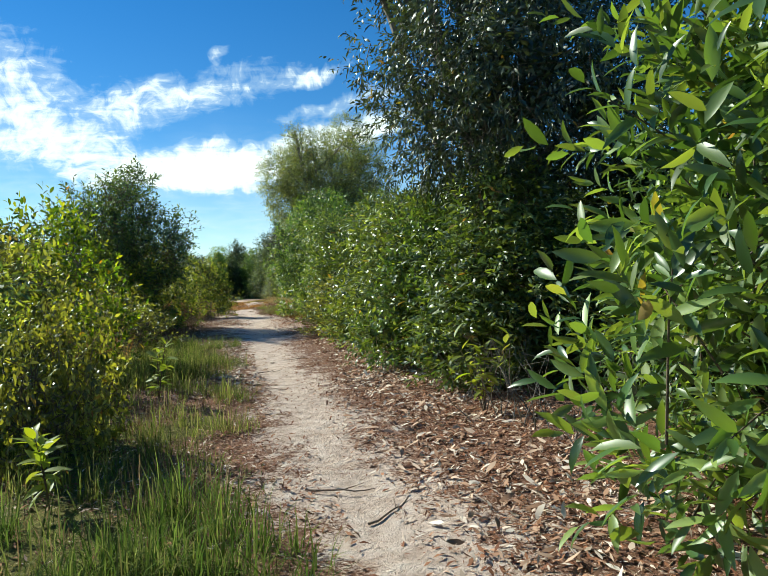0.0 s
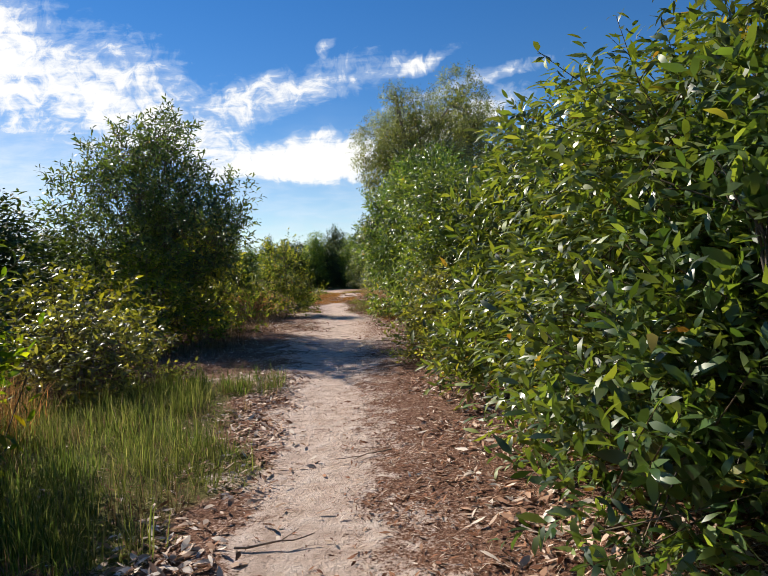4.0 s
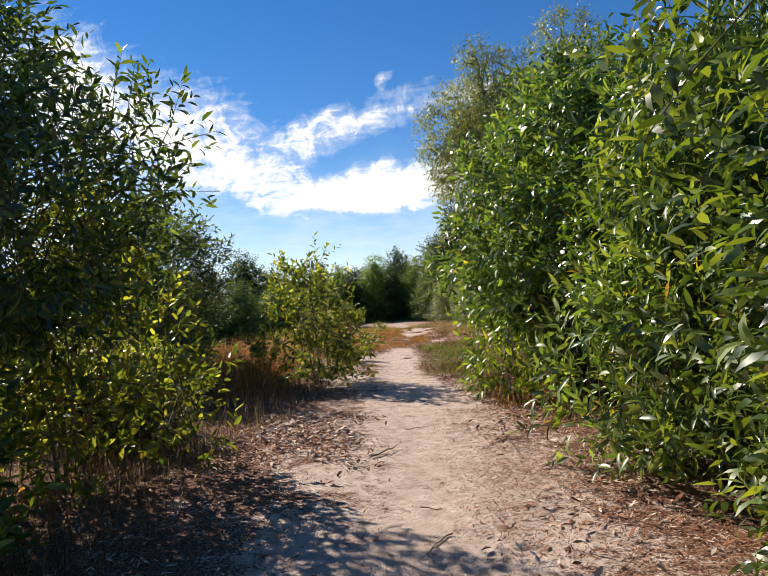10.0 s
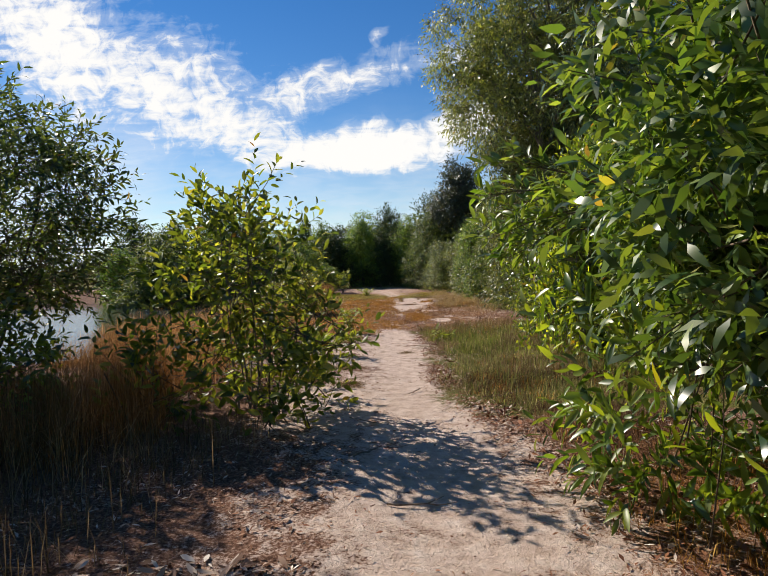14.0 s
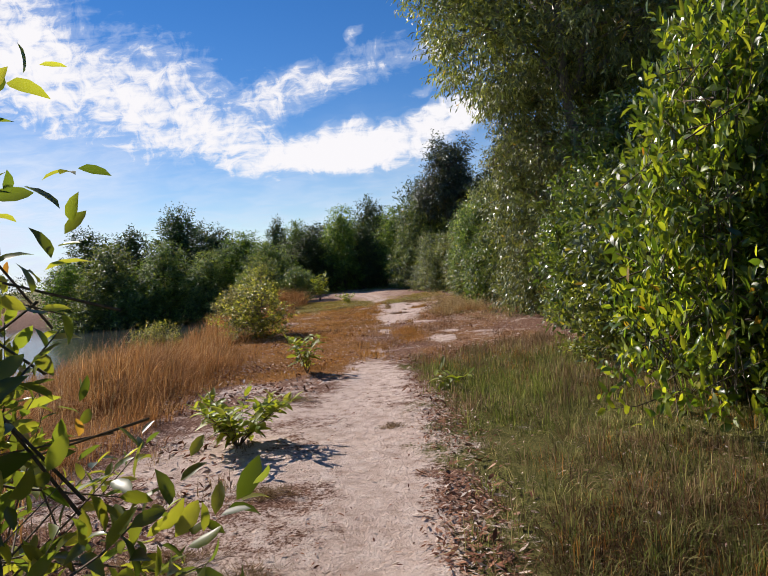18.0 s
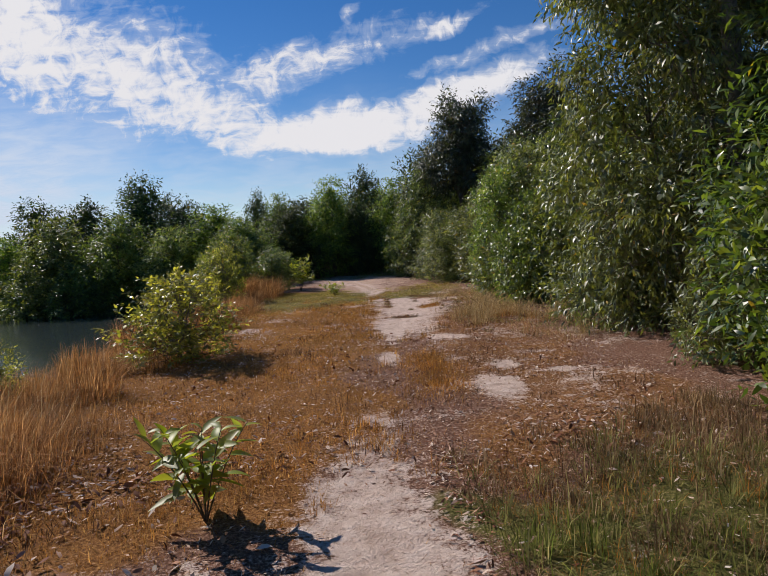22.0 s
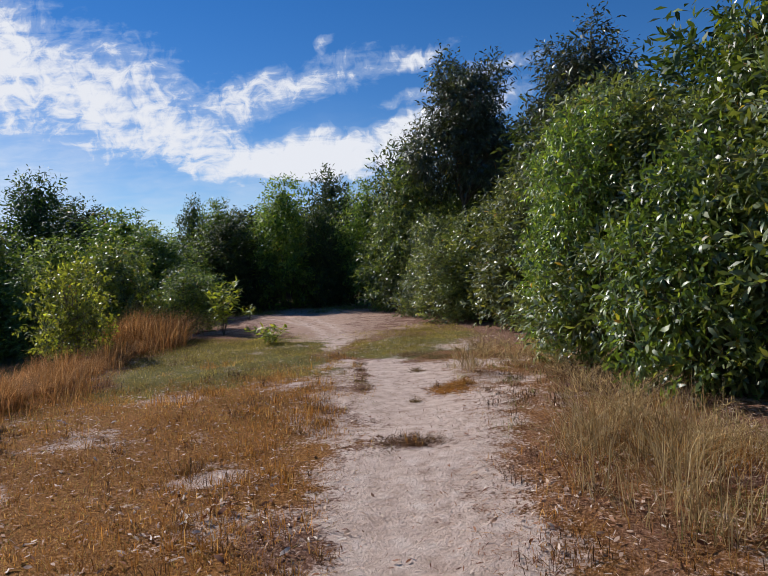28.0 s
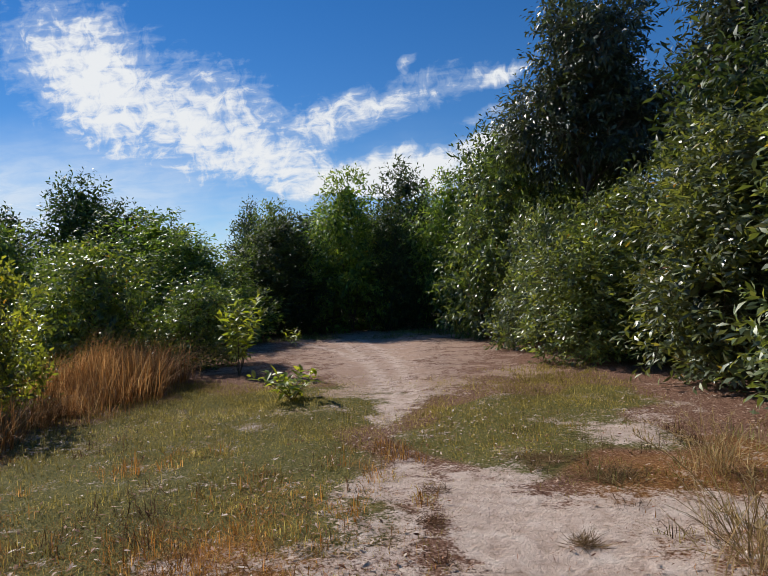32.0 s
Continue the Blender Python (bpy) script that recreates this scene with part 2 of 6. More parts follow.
def ground_material():
    m, nt, n, p, out = nodes_of("sandy_ground")
    v = place(nt)
    cover = n.new("ShaderNodeVertexColor")
    cover.layer_name = "cover"
    split = n.new("ShaderNodeSeparateColor")
    nt.links.new(cover.outputs[0], split.inputs[0])
    sand, green, rust = split.outputs[0], split.outputs[1], split.outputs[2]
    coarse = noise_at(nt, v, 1.6, 6, 0.62, 0.3)
    mid = noise_at(nt, v, 7.5, 6, 0.65)
    fine = noise_at(nt, v, 46, 5, 0.7)
    grit = noise_at(nt, v, 240, 3, 0.7)
    sand_col = ramp(nt, mid, (0.28, (0.46, 0.322, 0.252)), (0.5, (0.68, 0.522, 0.436)), (0.70, (0.80, 0.662, 0.580)))
    sand_col = blend(nt, step(nt, grit, 0.56, 0.70), sand_col, (0.30, 0.21, 0.165))
    clay = calc(nt, "MULTIPLY", cover.outputs["Alpha"], step(nt, coarse, 0.36, 0.60, 0.35, 0.95))
    sand_col = blend(nt, clay, sand_col, (0.46, 0.305, 0.225))
    crumbs = noise_at(nt, v, 24, 6, 0.72, 0.0)
    sand_col = blend(nt, step(nt, calc(nt, "MULTIPLY_ADD", coarse, 0.35, crumbs), 0.78, 0.92), sand_col, (0.27, 0.18, 0.135))
    soil = ramp(nt, fine, (0.3, (0.060, 0.028, 0.018)), (0.46, (0.18, 0.088, 0.056)), (0.58, (0.34, 0.195, 0.135)), (0.70, (0.58, 0.43, 0.345)))
    rust_col = ramp(nt, fine, (0.3, (0.085, 0.034, 0.011)), (0.47, (0.25, 0.108, 0.030)), (0.60, (0.42, 0.205, 0.066)), (0.76, (0.60, 0.38, 0.20)))
    green_col = ramp(nt, fine, (0.3, (0.060, 0.062, 0.018)), (0.5, (0.15, 0.138, 0.040)), (0.62, (0.24, 0.205, 0.070)), (0.76, (0.38, 0.30, 0.15)))
    col = blend(nt, step(nt, calc(nt, "ADD", rust, calc(nt, "MULTIPLY_ADD", coarse, 0.6, -0.3)), 0.35, 0.65), soil, rust_col)
    col = blend(nt, step(nt, calc(nt, "ADD", green, calc(nt, "MULTIPLY_ADD", coarse, 0.6, -0.3)), 0.35, 0.65), col, green_col)
    edge = calc(nt, "ADD", calc(nt, "MULTIPLY_ADD", mid, 1.1, -0.55), calc(nt, "MULTIPLY_ADD", coarse, 2.2, -1.1))
    edge = calc(nt, "ADD", edge, calc(nt, "MULTIPLY_ADD", fine, 1.7, -0.85))
    bare = step(nt, calc(nt, "ADD", sand, edge), 0.30, 0.70)
    col = blend(nt, bare, col, sand_col)
    put(nt, p.inputs["Base Color"], col)
    p.inputs["Roughness"].default_value = 0.92
    p.inputs["Specular IOR Level"].default_value = 0.1
    height = calc(nt, "ADD", calc(nt, "MULTIPLY", fine, 0.6), calc(nt, "ADD", calc(nt, "MULTIPLY_ADD", crumbs, 0.9, mid), calc(nt, "MULTIPLY", grit, 0.2)))
    put(nt, p.inputs["Normal"], bump(nt, height, 0.85, 0.038))
    return m


GROUND = ground_material()


def water_material():
    m, nt, n, p, out = nodes_of("pond_water")
    p.inputs["Base Color"].default_value = (0.035, 0.05, 0.05, 1)
    p.inputs["Roughness"].default_value = 0.06
    p.inputs["IOR"].default_value = 1.33
    put(nt, p.inputs["Normal"], bump(nt, noise_at(nt, place(nt), 3.5, 5, 0.6), 0.25, 0.05))
    return m


WATER = water_material()


# ---------------------------------------------------------------- clouds on a far backdrop
def cloud_material():
    m, nt, n, p, out = nodes_of("cloud_layer")
    n.remove(p)
    v = place(nt)                       # x: right, y: up, in units of the distance
    warp = n.new("ShaderNodeTexNoise")
    warp.inputs["Scale"].default_value, warp.inputs["Detail"].default_value = 9.0, 3.0
    nt.links.new(v, warp.inputs["Vector"])
    shift = n.new("ShaderNodeVectorMath")
    shift.operation = "MULTIPLY_ADD"
    nt.links.new(warp.outputs["Color"], shift.inputs[0])
    shift.inputs[1].default_value, shift.inputs[2].default_value = (0.09, 0.07, 0), (-0.045, -0.035, 0)
    moved = n.new("ShaderNodeVectorMath")
    nt.links.new(v, moved.inputs[0])
    nt.links.new(shift.outputs[0], moved.inputs[1])
    xyz = n.new("ShaderNodeSeparateXYZ")
    nt.links.new(moved.outputs[0], xyz.inputs[0])
    u, w = xyz.outputs[0], xyz.outputs[1]

    def puff(cu, cw, ru, rw, turn, power):
        c, s = math.cos(turn), math.sin(turn)
        du, dw = calc(nt, "SUBTRACT", u, cu), calc(nt, "SUBTRACT", w, cw)
        a = calc(nt, "DIVIDE", calc(nt, "ADD", calc(nt, "MULTIPLY", du, c), calc(nt, "MULTIPLY", dw, s)), ru)
        b = calc(nt, "DIVIDE", calc(nt, "SUBTRACT", calc(nt, "MULTIPLY", dw, c), calc(nt, "MULTIPLY", du, s)), rw)
        q = calc(nt, "ADD", calc(nt, "MULTIPLY", a, a), calc(nt, "MULTIPLY", b, b))
        return calc(nt, "MULTIPLY", calc(nt, "SUBTRACT", 1.0, q), power)

    total = None
    for row in CLOUDS:
        q = puff(*row)
        total = q if total is None else calc(nt, "MAXIMUM", total, q)
    puffs = noise_at(nt, moved.outputs[0], 36, 8, 0.62, 0.6)
    streak = n.new("ShaderNodeMapping")
    streak.inputs["Rotation"].default_value = (0, 0, radians(-18))
    streak.inputs["Scale"].default_value = (1.0, 4.2, 1.0)
    nt.links.new(v, streak.inputs[0])
    wisps = noise_at(nt, streak.outputs[0], 13, 7, 0.6, 0.5)
    total = calc(nt, "MAXIMUM", total, -1.7)
    body = calc(nt, "ADD", total, calc(nt, "ADD", calc(nt, "MULTIPLY_ADD", puffs, 2.7, -1.40), calc(nt, "MULTIPLY_ADD", wisps, 2.0, -1.02)))
    dense = calc(nt, "MAXIMUM", step(nt, body, -0.30, 1.1), calc(nt, "MULTIPLY", step(nt, body, -0.75, 0.3), 0.28))
    # low haze towards the horizon
    haze = calc(nt, "MULTIPLY", step(nt, w, 0.30, 0.02), step(nt, wisps, 0.30, 0.72, 0.25, 0.62))
    veil = calc(nt, "MULTIPLY", step(nt, u, -0.22, -0.62), calc(nt, "MULTIPLY", step(nt, w, 0.36, 0.16), step(nt, wisps, 0.25, 0.7, 0.55, 1.0)))
    alpha = calc(nt, "MAXIMUM", dense, calc(nt, "MAXIMUM", haze, veil))
    glow = n.new("ShaderNodeEmission")
    put(nt, glow.inputs["Color"], ramp(nt, dense, (0.0, (0.72, 0.84, 1.0)), (0.7, (0.95, 0.97, 1.0))))
    glow.inputs["Strength"].default_value = 0.84
    clear = n.new("ShaderNodeBsdfTransparent")
    mix = n.new("ShaderNodeMixShader")
    put(nt, mix.inputs[0], alpha)
    nt.links.new(clear.outputs[0], mix.inputs[1])
    nt.links.new(glow.outputs[0], mix.inputs[2])
    nt.links.new(mix.outputs[0], out.inputs["Surface"])
    m.cycles.emission_sampling = "NONE"
    return m


CLOUDS = [
    (-0.40, 0.305, 0.21, 0.095, radians(-22), 0.9),
    (-0.56, 0.385, 0.18, 0.105, radians(-40), 1.15),
    (-0.27, 0.245, 0.13, 0.060, radians(-25), 0.95),
    (-0.13, 0.300, 0.17, 0.035, radians(14), 0.75),
    (-0.07, 0.188, 0.20, 0.044, radians(3), 1.7),
    (0.12, 0.236, 0.18, 0.034, radians(17), 1.3),
    (0.13, 0.352, 0.050, 0.012, radians(16), 0.9),
    (0.02, 0.335, 0.10, 0.010, radians(14), 0.35),
    (-0.025, 0.382, 0.013, 0.0045, radians(25), 0.25),
    (0.20, 0.315, 0.12, 0.012, radians(16), 0.45),
]
far_y = 3000.0
me = bpy.data.meshes.new("cloud_backdrop")
me.from_pydata([(-0.88, 0.0, 0), (0.95, 0.0, 0), (0.95, 0.80, 0), (-0.88, 0.80, 0)], [], [(0, 1, 2, 3)])
me.materials.append(cloud_material())
backdrop = tagged(new("backdrop", me), "bank of white streaky clouds in a blue sky", "clouds", kind="structure")
backdrop.matrix_world = Matrix.Translation((0, far_y, 1.4)) @ Matrix.Rotation(radians(90), 4, "X") @ Matrix.Scale(far_y, 4)


# ---------------------------------------------------------------- mesh helpers
def mesh_from(name, verts, faces, material, smooth=True):
    """verts (n,3) and faces: arrays of tris (n,3) and quads (n,4)."""
    me = bpy.data.meshes.new(name)
    verts = np.asarray(verts, np.float32).reshape(-1, 3)
    loops, sizes = [], []
    for f in faces:
        f = np.asarray(f, np.int32)
        if len(f):
            loops.append(f.ravel())
            sizes.append(np.full(len(f), f.shape[1], np.int32))
    loops, sizes = np.concatenate(loops), np.concatenate(sizes)
    me.vertices.add(len(verts))
    me.vertices.foreach_set("co", verts.ravel())
    me.loops.add(len(loops))
    me.loops.foreach_set("vertex_index", loops)
    me.polygons.add(len(sizes))
    me.polygons.foreach_set("loop_start", np.concatenate(([0], np.cumsum(sizes)[:-1])).astype(np.int32))
    me.update(calc_edges=True)
    if smooth:
        me.polygons.foreach_set("use_smooth", np.ones(len(sizes), bool))
    me.materials.append(material)
    return me


def unit(a):
    return a / np.maximum(np.linalg.norm(a, axis=-1, keepdims=True), 1e-9)


def leaf_mesh(name, base, along, face, length, width, bend, material, lobes=True):
    """One thin bent blade per row: base point, direction, facing; 4 triangles each."""
    along, side = unit(along), unit(np.cross(along, face))
    face = np.cross(side, along)
    L, W, B = length[:, None], width[:, None], bend[:, None]
    down = -face
    p0 = base
    c1, c2 = base + along * L * 0.34 + down * B * L * 0.05, base + along * L * 0.70 + down * B * L * 0.22
    tip = base + along * L * 0.98 + down * B * L * 0.46
    lift = face * W * 0.12
    k = np.arange(len(base))[:, None]
    if lobes == "full":
        us = np.array([0.22, 0.48, 0.76])
        ws = np.array([0.40, 0.50, 0.34])
        rows = [p0[:, None]]
        for u, w in zip(us, ws):
            mid = base + along * L * u + down * B * L * 0.46 * u * u
            rows.append(np.stack([mid - side * W * w + face * W * 0.16, mid, mid + side * W * w + face * W * 0.16], 1))
        pts = np.concatenate(rows + [tip[:, None]], 1)
        k = k * 11
        tris = np.concatenate([k + t for t in ([0, 2, 1], [0, 3, 2], [7, 8, 10], [8, 9, 10])])
        quads = np.concatenate([k + q for q in ([1, 2, 5, 4], [2, 3, 6, 5], [4, 5, 8, 7], [5, 6, 9, 8])])
        return mesh_from(name, pts.reshape(-1, 3), [tris, quads], material)
    if not lobes:
        c = (c1 + c2) * 0.5
        pts = np.stack([p0, c + side * W * 0.5 + lift, tip, c - side * W * 0.5 + lift], 1)
        return mesh_from(name, pts.reshape(-1, 3), [k * 4 + [0, 1, 3], k * 4 + [1, 2, 3]], material)
    turn = (0.9 * np.sin(np.arange(len(base)) * 2.399))[:, None]
    s1, s2 = side * np.cos(turn * 0.4) + face * np.sin(turn * 0.4), side * np.cos(turn) + face * np.sin(turn)
    pts = np.stack([p0, c1 + s1 * W * 0.5 + lift, c1 - s1 * W * 0.5 + lift, c2 + s2 * W * 0.40 + lift, c2 - s2 * W * 0.40 + lift, tip], 1)
    k = k * 6
    tris = np.concatenate([k + [0, 2, 1], k + [3, 4, 5]])
    return mesh_from(name, pts.reshape(-1, 3), [tris, k + [1, 2, 4, 3]], material)


def tube(path, radii, sides=6):
    """A tapered tube along a path, as verts and quads."""
    path, radii = np.asarray(path, float), np.asarray(radii, float)
    d = unit(np.gradient(path, axis=0))
    ref = np.where(np.abs(d[:, 2:3]) > 0.9, np.array([[1.0, 0, 0]]), np.array([[0, 0, 1.0]]))
    a = unit(np.cross(d, ref))
    b = np.cross(d, a)
    t = np.linspace(0, 2 * np.pi, sides, endpoint=False)
    ring = path[:, None] + radii[:, None, None] * (np.cos(t)[None, :, None] * a[:, None] + np.sin(t)[None, :, None] * b[:, None])
    q = []
    for i in range(len(path) - 1):
        for j in range(sides):
            q.append((i * sides + j, i * sides + (j + 1) % sides, (i + 1) * sides + (j + 1) % sides, (i + 1) * sides + j))
    return ring.reshape(-1, 3), np.array(q)


def tubes_mesh(name, runs, material):
    vs, qs, k = [], [], 0
    for path, radii, sides in runs:
        v, q = tube(path, radii, sides)
        vs.append(v)
        qs.append(q + k)
        k += len(v)
    return mesh_from(name, np.concatenate(vs), [np.concatenate(qs)], material)


def part(name, me, parent, label=""):
    ob = new(name, me)
    ob.parent = parent
    if label:
        ob["label"] = label
    return ob


# ---------------------------------------------------------------- shrubs and trees
def grow(seed, height, radius, low, lobes, twigs, per_twig, leaf, leaf_w, material, bark, droop=0.2, stems=4, open_=0.0,
         lobe_size=0.42, stem_r=0.028, inner=0.12, top_taper=0.55, lean=(0.0, 0.0), fine=True, profile=None):
    """A leafy shrub or tree at the origin: an Empty with stems, twigs and a crown.
    low: height of the lowest leaves as a share of the height; open_: how much of the crown stays airy."""
    rng = np.random.default_rng(seed)
    root = new("shrub")
    # lobes of the crown
    hs = low + (1 - low) * (np.arange(lobes) + rng.uniform(0.2, 0.8, lobes)) / lobes
    ang = np.arange(lobes) * 2.4 + rng.uniform(-0.5, 0.5, lobes)
    spread = radius * (1 - lobe_size) * np.sqrt(rng.uniform(0.25, 1, lobes)) * np.interp(hs, [0, 0.35, 0.7, 1.0], profile or [1.05, 1.05, 0.78, top_taper * 0.45])
    centre = np.stack([np.cos(ang) * spread + lean[0] * hs, np.sin(ang) * spread + lean[1] * hs, hs * height * 0.87], 1)
    size = radius * lobe_size * rng.choice((0.62, 0.8, 1.0, 1.25, 1.45), lobes) * rng.uniform(0.9, 1.1, lobes) * np.interp(hs, [0, 0.5, 1.0], [1.12, 1.0, 0.62])
    tall = np.minimum(size * rng.uniform(0.85, 1.25, lobes), np.maximum(height - centre[:, 2], 0.12 * height))
    centre[:, 2] = np.maximum(centre[:, 2], tall * 0.75 + 0.02 * height + (low * height if low > 0.2 else 0))
    # smaller lobes bulge from the larger ones
    each = 3
    d = unit(rng.normal(size=(lobes, each, 3)) + np.array([0, 0, 0.25]))
    sub = centre[:, None] + d * np.stack([size, size, tall], 1)[:, None] * rng.uniform(0.65, 0.98, (lobes, each, 1))
    sub_size = (size[:, None] * rng.uniform(0.32, 0.58, (lobes, each))).ravel()
    every = np.concatenate([centre, sub.reshape(-1, 3)])
    wide = np.concatenate([size, sub_size])
    high = np.concatenate([tall, sub_size * rng.uniform(0.9, 1.5, lobes * each)])
    every[lobes:, 2] = np.maximum(every[lobes:, 2], (low * height if low > 0.2 else 0) + high[lobes:] * 0.8)
    # twig bases on the shells, thinned out in patches so that gaps open between the sprays
    share_all = wide ** 2 / np.sum(wide ** 2)
    pick = rng.choice(len(every), int(twigs * 2.6), p=share_all)
    d = unit(rng.normal(size=(len(pick), 3)))
    r = 1.03 - np.abs(rng.normal(0, 0.17 + 0.16 * open_, len(pick)))
    at = every[pick] + d * np.clip(r, 0.2, 1.08)[:, None] * np.stack([wide[pick], wide[pick], high[pick]], 1)
    depth = np.min(np.linalg.norm((at[:, None] - every[None]) / np.stack([wide, wide, high], 1)[None], axis=2) + 9 * (np.arange(len(every))[None] == pick[:, None]), axis=1)
    keep = (depth > 0.70) | (rng.uniform(size=len(pick)) < inner)
    f = 13.0 / radius ** 0.6
    q = np.sin(f * at[:, 0] + 1.7 * np.sin(0.7 * f * at[:, 1])) + np.sin(f * at[:, 1] + 1.4 * np.sin(0.8 * f * at[:, 2])) + np.sin(0.9 * f * at[:, 2] + 1.5 * np.sin(0.6 * f * at[:, 0]))
    keep &= (q > -0.55) | (rng.uniform(size=len(pick)) < 0.22)
    keep &= at[:, 2] > 0.05
    at, d = at[keep][:twigs], d[keep][:twigs]
    share = size ** 2 / np.sum(size ** 2)
    n = len(at)
    heading = unit(d * 0.75 + np.array([0, 0, 0.55 - droop]) + rng.normal(0, 0.42, (n, 3)))
    length = rng.uniform(1.8, 3.9, n) * leaf
    # leaves, spiralling along the twigs
    t = (np.arange(per_twig) + 0.5) / per_twig
    ref = unit(np.cross(heading, rng.normal(size=(n, 3))))
    other = np.cross(heading, ref)
    turn = rng.uniform(0, 6.28, n)[:, None] + np.arange(per_twig)[None] * 2.4
    radial = np.cos(turn)[..., None] * ref[:, None] + np.sin(turn)[..., None] * other[:, None]
    base = at[:, None] + heading[:, None] * (length[:, None] * t[None])[..., None]
    out_w = np.interp(t, [0, 1], [1.0, 0.45])[None, :, None]
    along = heading[:, None] * 0.75 + radial * out_w + rng.normal(0, 0.16, (n, per_twig, 3)) + np.array([0, 0, -droop * 0.9])
    outward = np.array([0, 0, 0.75]) + d[:, None] * 0.55 + rng.normal(0, 0.28, (n, 1, 3)) + rng.normal(0, 0.55, (n, per_twig, 3))
    face = np.cross(along, np.cross(outward, along))
    m = n * per_twig
    size_l = (leaf * rng.uniform(0.65, 1.2, (n, per_twig)) * np.interp(t, [0, 0.8, 1], [1.05, 1.0, 0.75])[None]).ravel()
    base, along, face = base.reshape(m, 3), along.reshape(m, 3), face.reshape(m, 3)
    if open_ < 0.35 and fine != "full":
        q = int(twigs * 1.1)
        pick = rng.choice(lobes, q, p=share)
        d2 = unit(rng.normal(size=(q, 3)))
        r2 = rng.uniform(0.15, 0.66, q)
        deep = centre[pick] + d2 * (r2 * size[pick])[:, None] * np.stack([np.ones(q), np.ones(q), tall[pick] / size[pick]], 1)
        base = np.concatenate([base, deep])
        along = np.concatenate([along, rng.normal(size=(q, 3))])
        face = np.concatenate([face, d2 + rng.normal(0, 0.5, (q, 3))])
        size_l = np.concatenate([size_l, leaf * rng.uniform(1.0, 1.5, q)])
        m += q
    crown = leaf_mesh("crown", base, along, face, size_l,
                      size_l * leaf_w * rng.uniform(0.85, 1.15, m) * np.where(np.arange(m) < n * per_twig, 1.0, 1.5), rng.uniform(0.1, 0.9, m) + droop * 0.5, material, fine)
    part("crown", crown, root)
    # twigs: a thin stick for one in three, reaching back into the crown
    runs = []
    for i in range(0, n, 9 if open_ < 0.3 else 3):
        back = at[i] - heading[i] * length[i] * 1.1 - d[i] * 0.12
        runs.append((np.array([back, at[i], at[i] + heading[i] * length[i] * 0.95]), (0.0065, 0.0042, 0.002), 3))
    part("branchwork", tubes_mesh("branchwork", runs, TWIG), root)
    # stems and limbs
    for s in range(stems):
        runs = []
        mine = [k for k in range(lobes) if k % stems == s] or [s % lobes]
        a = rng.uniform(0, 6.28)
        foot = np.array([math.cos(a), math.sin(a), 0]) * (0.05 + 0.03 * stems) * rng.uniform(0.3, 1) * (stems > 1) + np.array([0, 0, -0.06])
        top = centre[max(mine, key=lambda k: centre[k][2])]
        u = np.linspace(0, 1, 9)[:, None]
        mid = foot * 0.6 + top * 0.4 + rng.normal(0, 0.06 * radius, 3)
        path = (1 - u) ** 2 * foot + 2 * u * (1 - u) * mid + u ** 2 * top + rng.normal(0, 0.010 * radius, (9, 3)) * (u > 0.05)
        runs.append((path, stem_r * np.linspace(1.0, 0.30, 9) * rng.uniform(0.8, 1.15), 7))
        for k in mine:
            j = int(np.clip(np.searchsorted(path[:, 2], centre[k][2] * 0.62), 1, 7))
            start, end = path[j], centre[k] + (centre[k] - path[j]) * 0.10
            u2 = np.linspace(0, 1, 6)[:, None]
            limb = start + (end - start) * u2 + np.array([0, 0, 0.10 * radius]) * (u2 * (1 - u2)) * 4 * 0.5 + rng.normal(0, 0.012 * radius, (6, 3)) * (u2 > 0)
            runs.append((limb, stem_r * np.linspace(0.5, 0.14, 6), 5))
            for _ in range(3):
                e2 = centre[k] + unit(rng.normal(size=3)) * size[k] * 0.85
                s2 = limb[rng.integers(2, 5)]
                runs.append((np.linspace(s2, e2, 4) + rng.normal(0, 0.01 * radius, (4, 3)) * np.array([[0], [1], [1], [0]]), stem_r * np.linspace(0.24, 0.08, 4), 4))
        name = "stem" if stems > 1 else "trunk"
        part(name, tubes_mesh(name, runs, bark), root)
    return root


made = {}


def plant(kind, x, y, r, h, turn, label, category="shrub", name="shrub", group=""):
    """Places a plant of a kind at its size; the first one of a kind is the grown one itself."""
    r0, h0, build = KINDS[kind]
    m = Matrix.Translation((x, y, ground_z(x, y) - 0.01)) @ Matrix.Rotation(radians(turn), 4, "Z") @ Matrix.Diagonal((r / r0, r / r0, h / h0, 1))
    if kind not in made:
        made[kind] = ob = build()
        ob.matrix_basis = m
    else:
        ob = copy_thing(made[kind], m) if tuple(made[kind].scale) == (1, 1, 1) else copy_thing(made[kind], m @ Matrix.Diagonal(made[kind].scale).to_4x4().inverted())
    ob.name = name
    return tagged(ob, label, category, group)


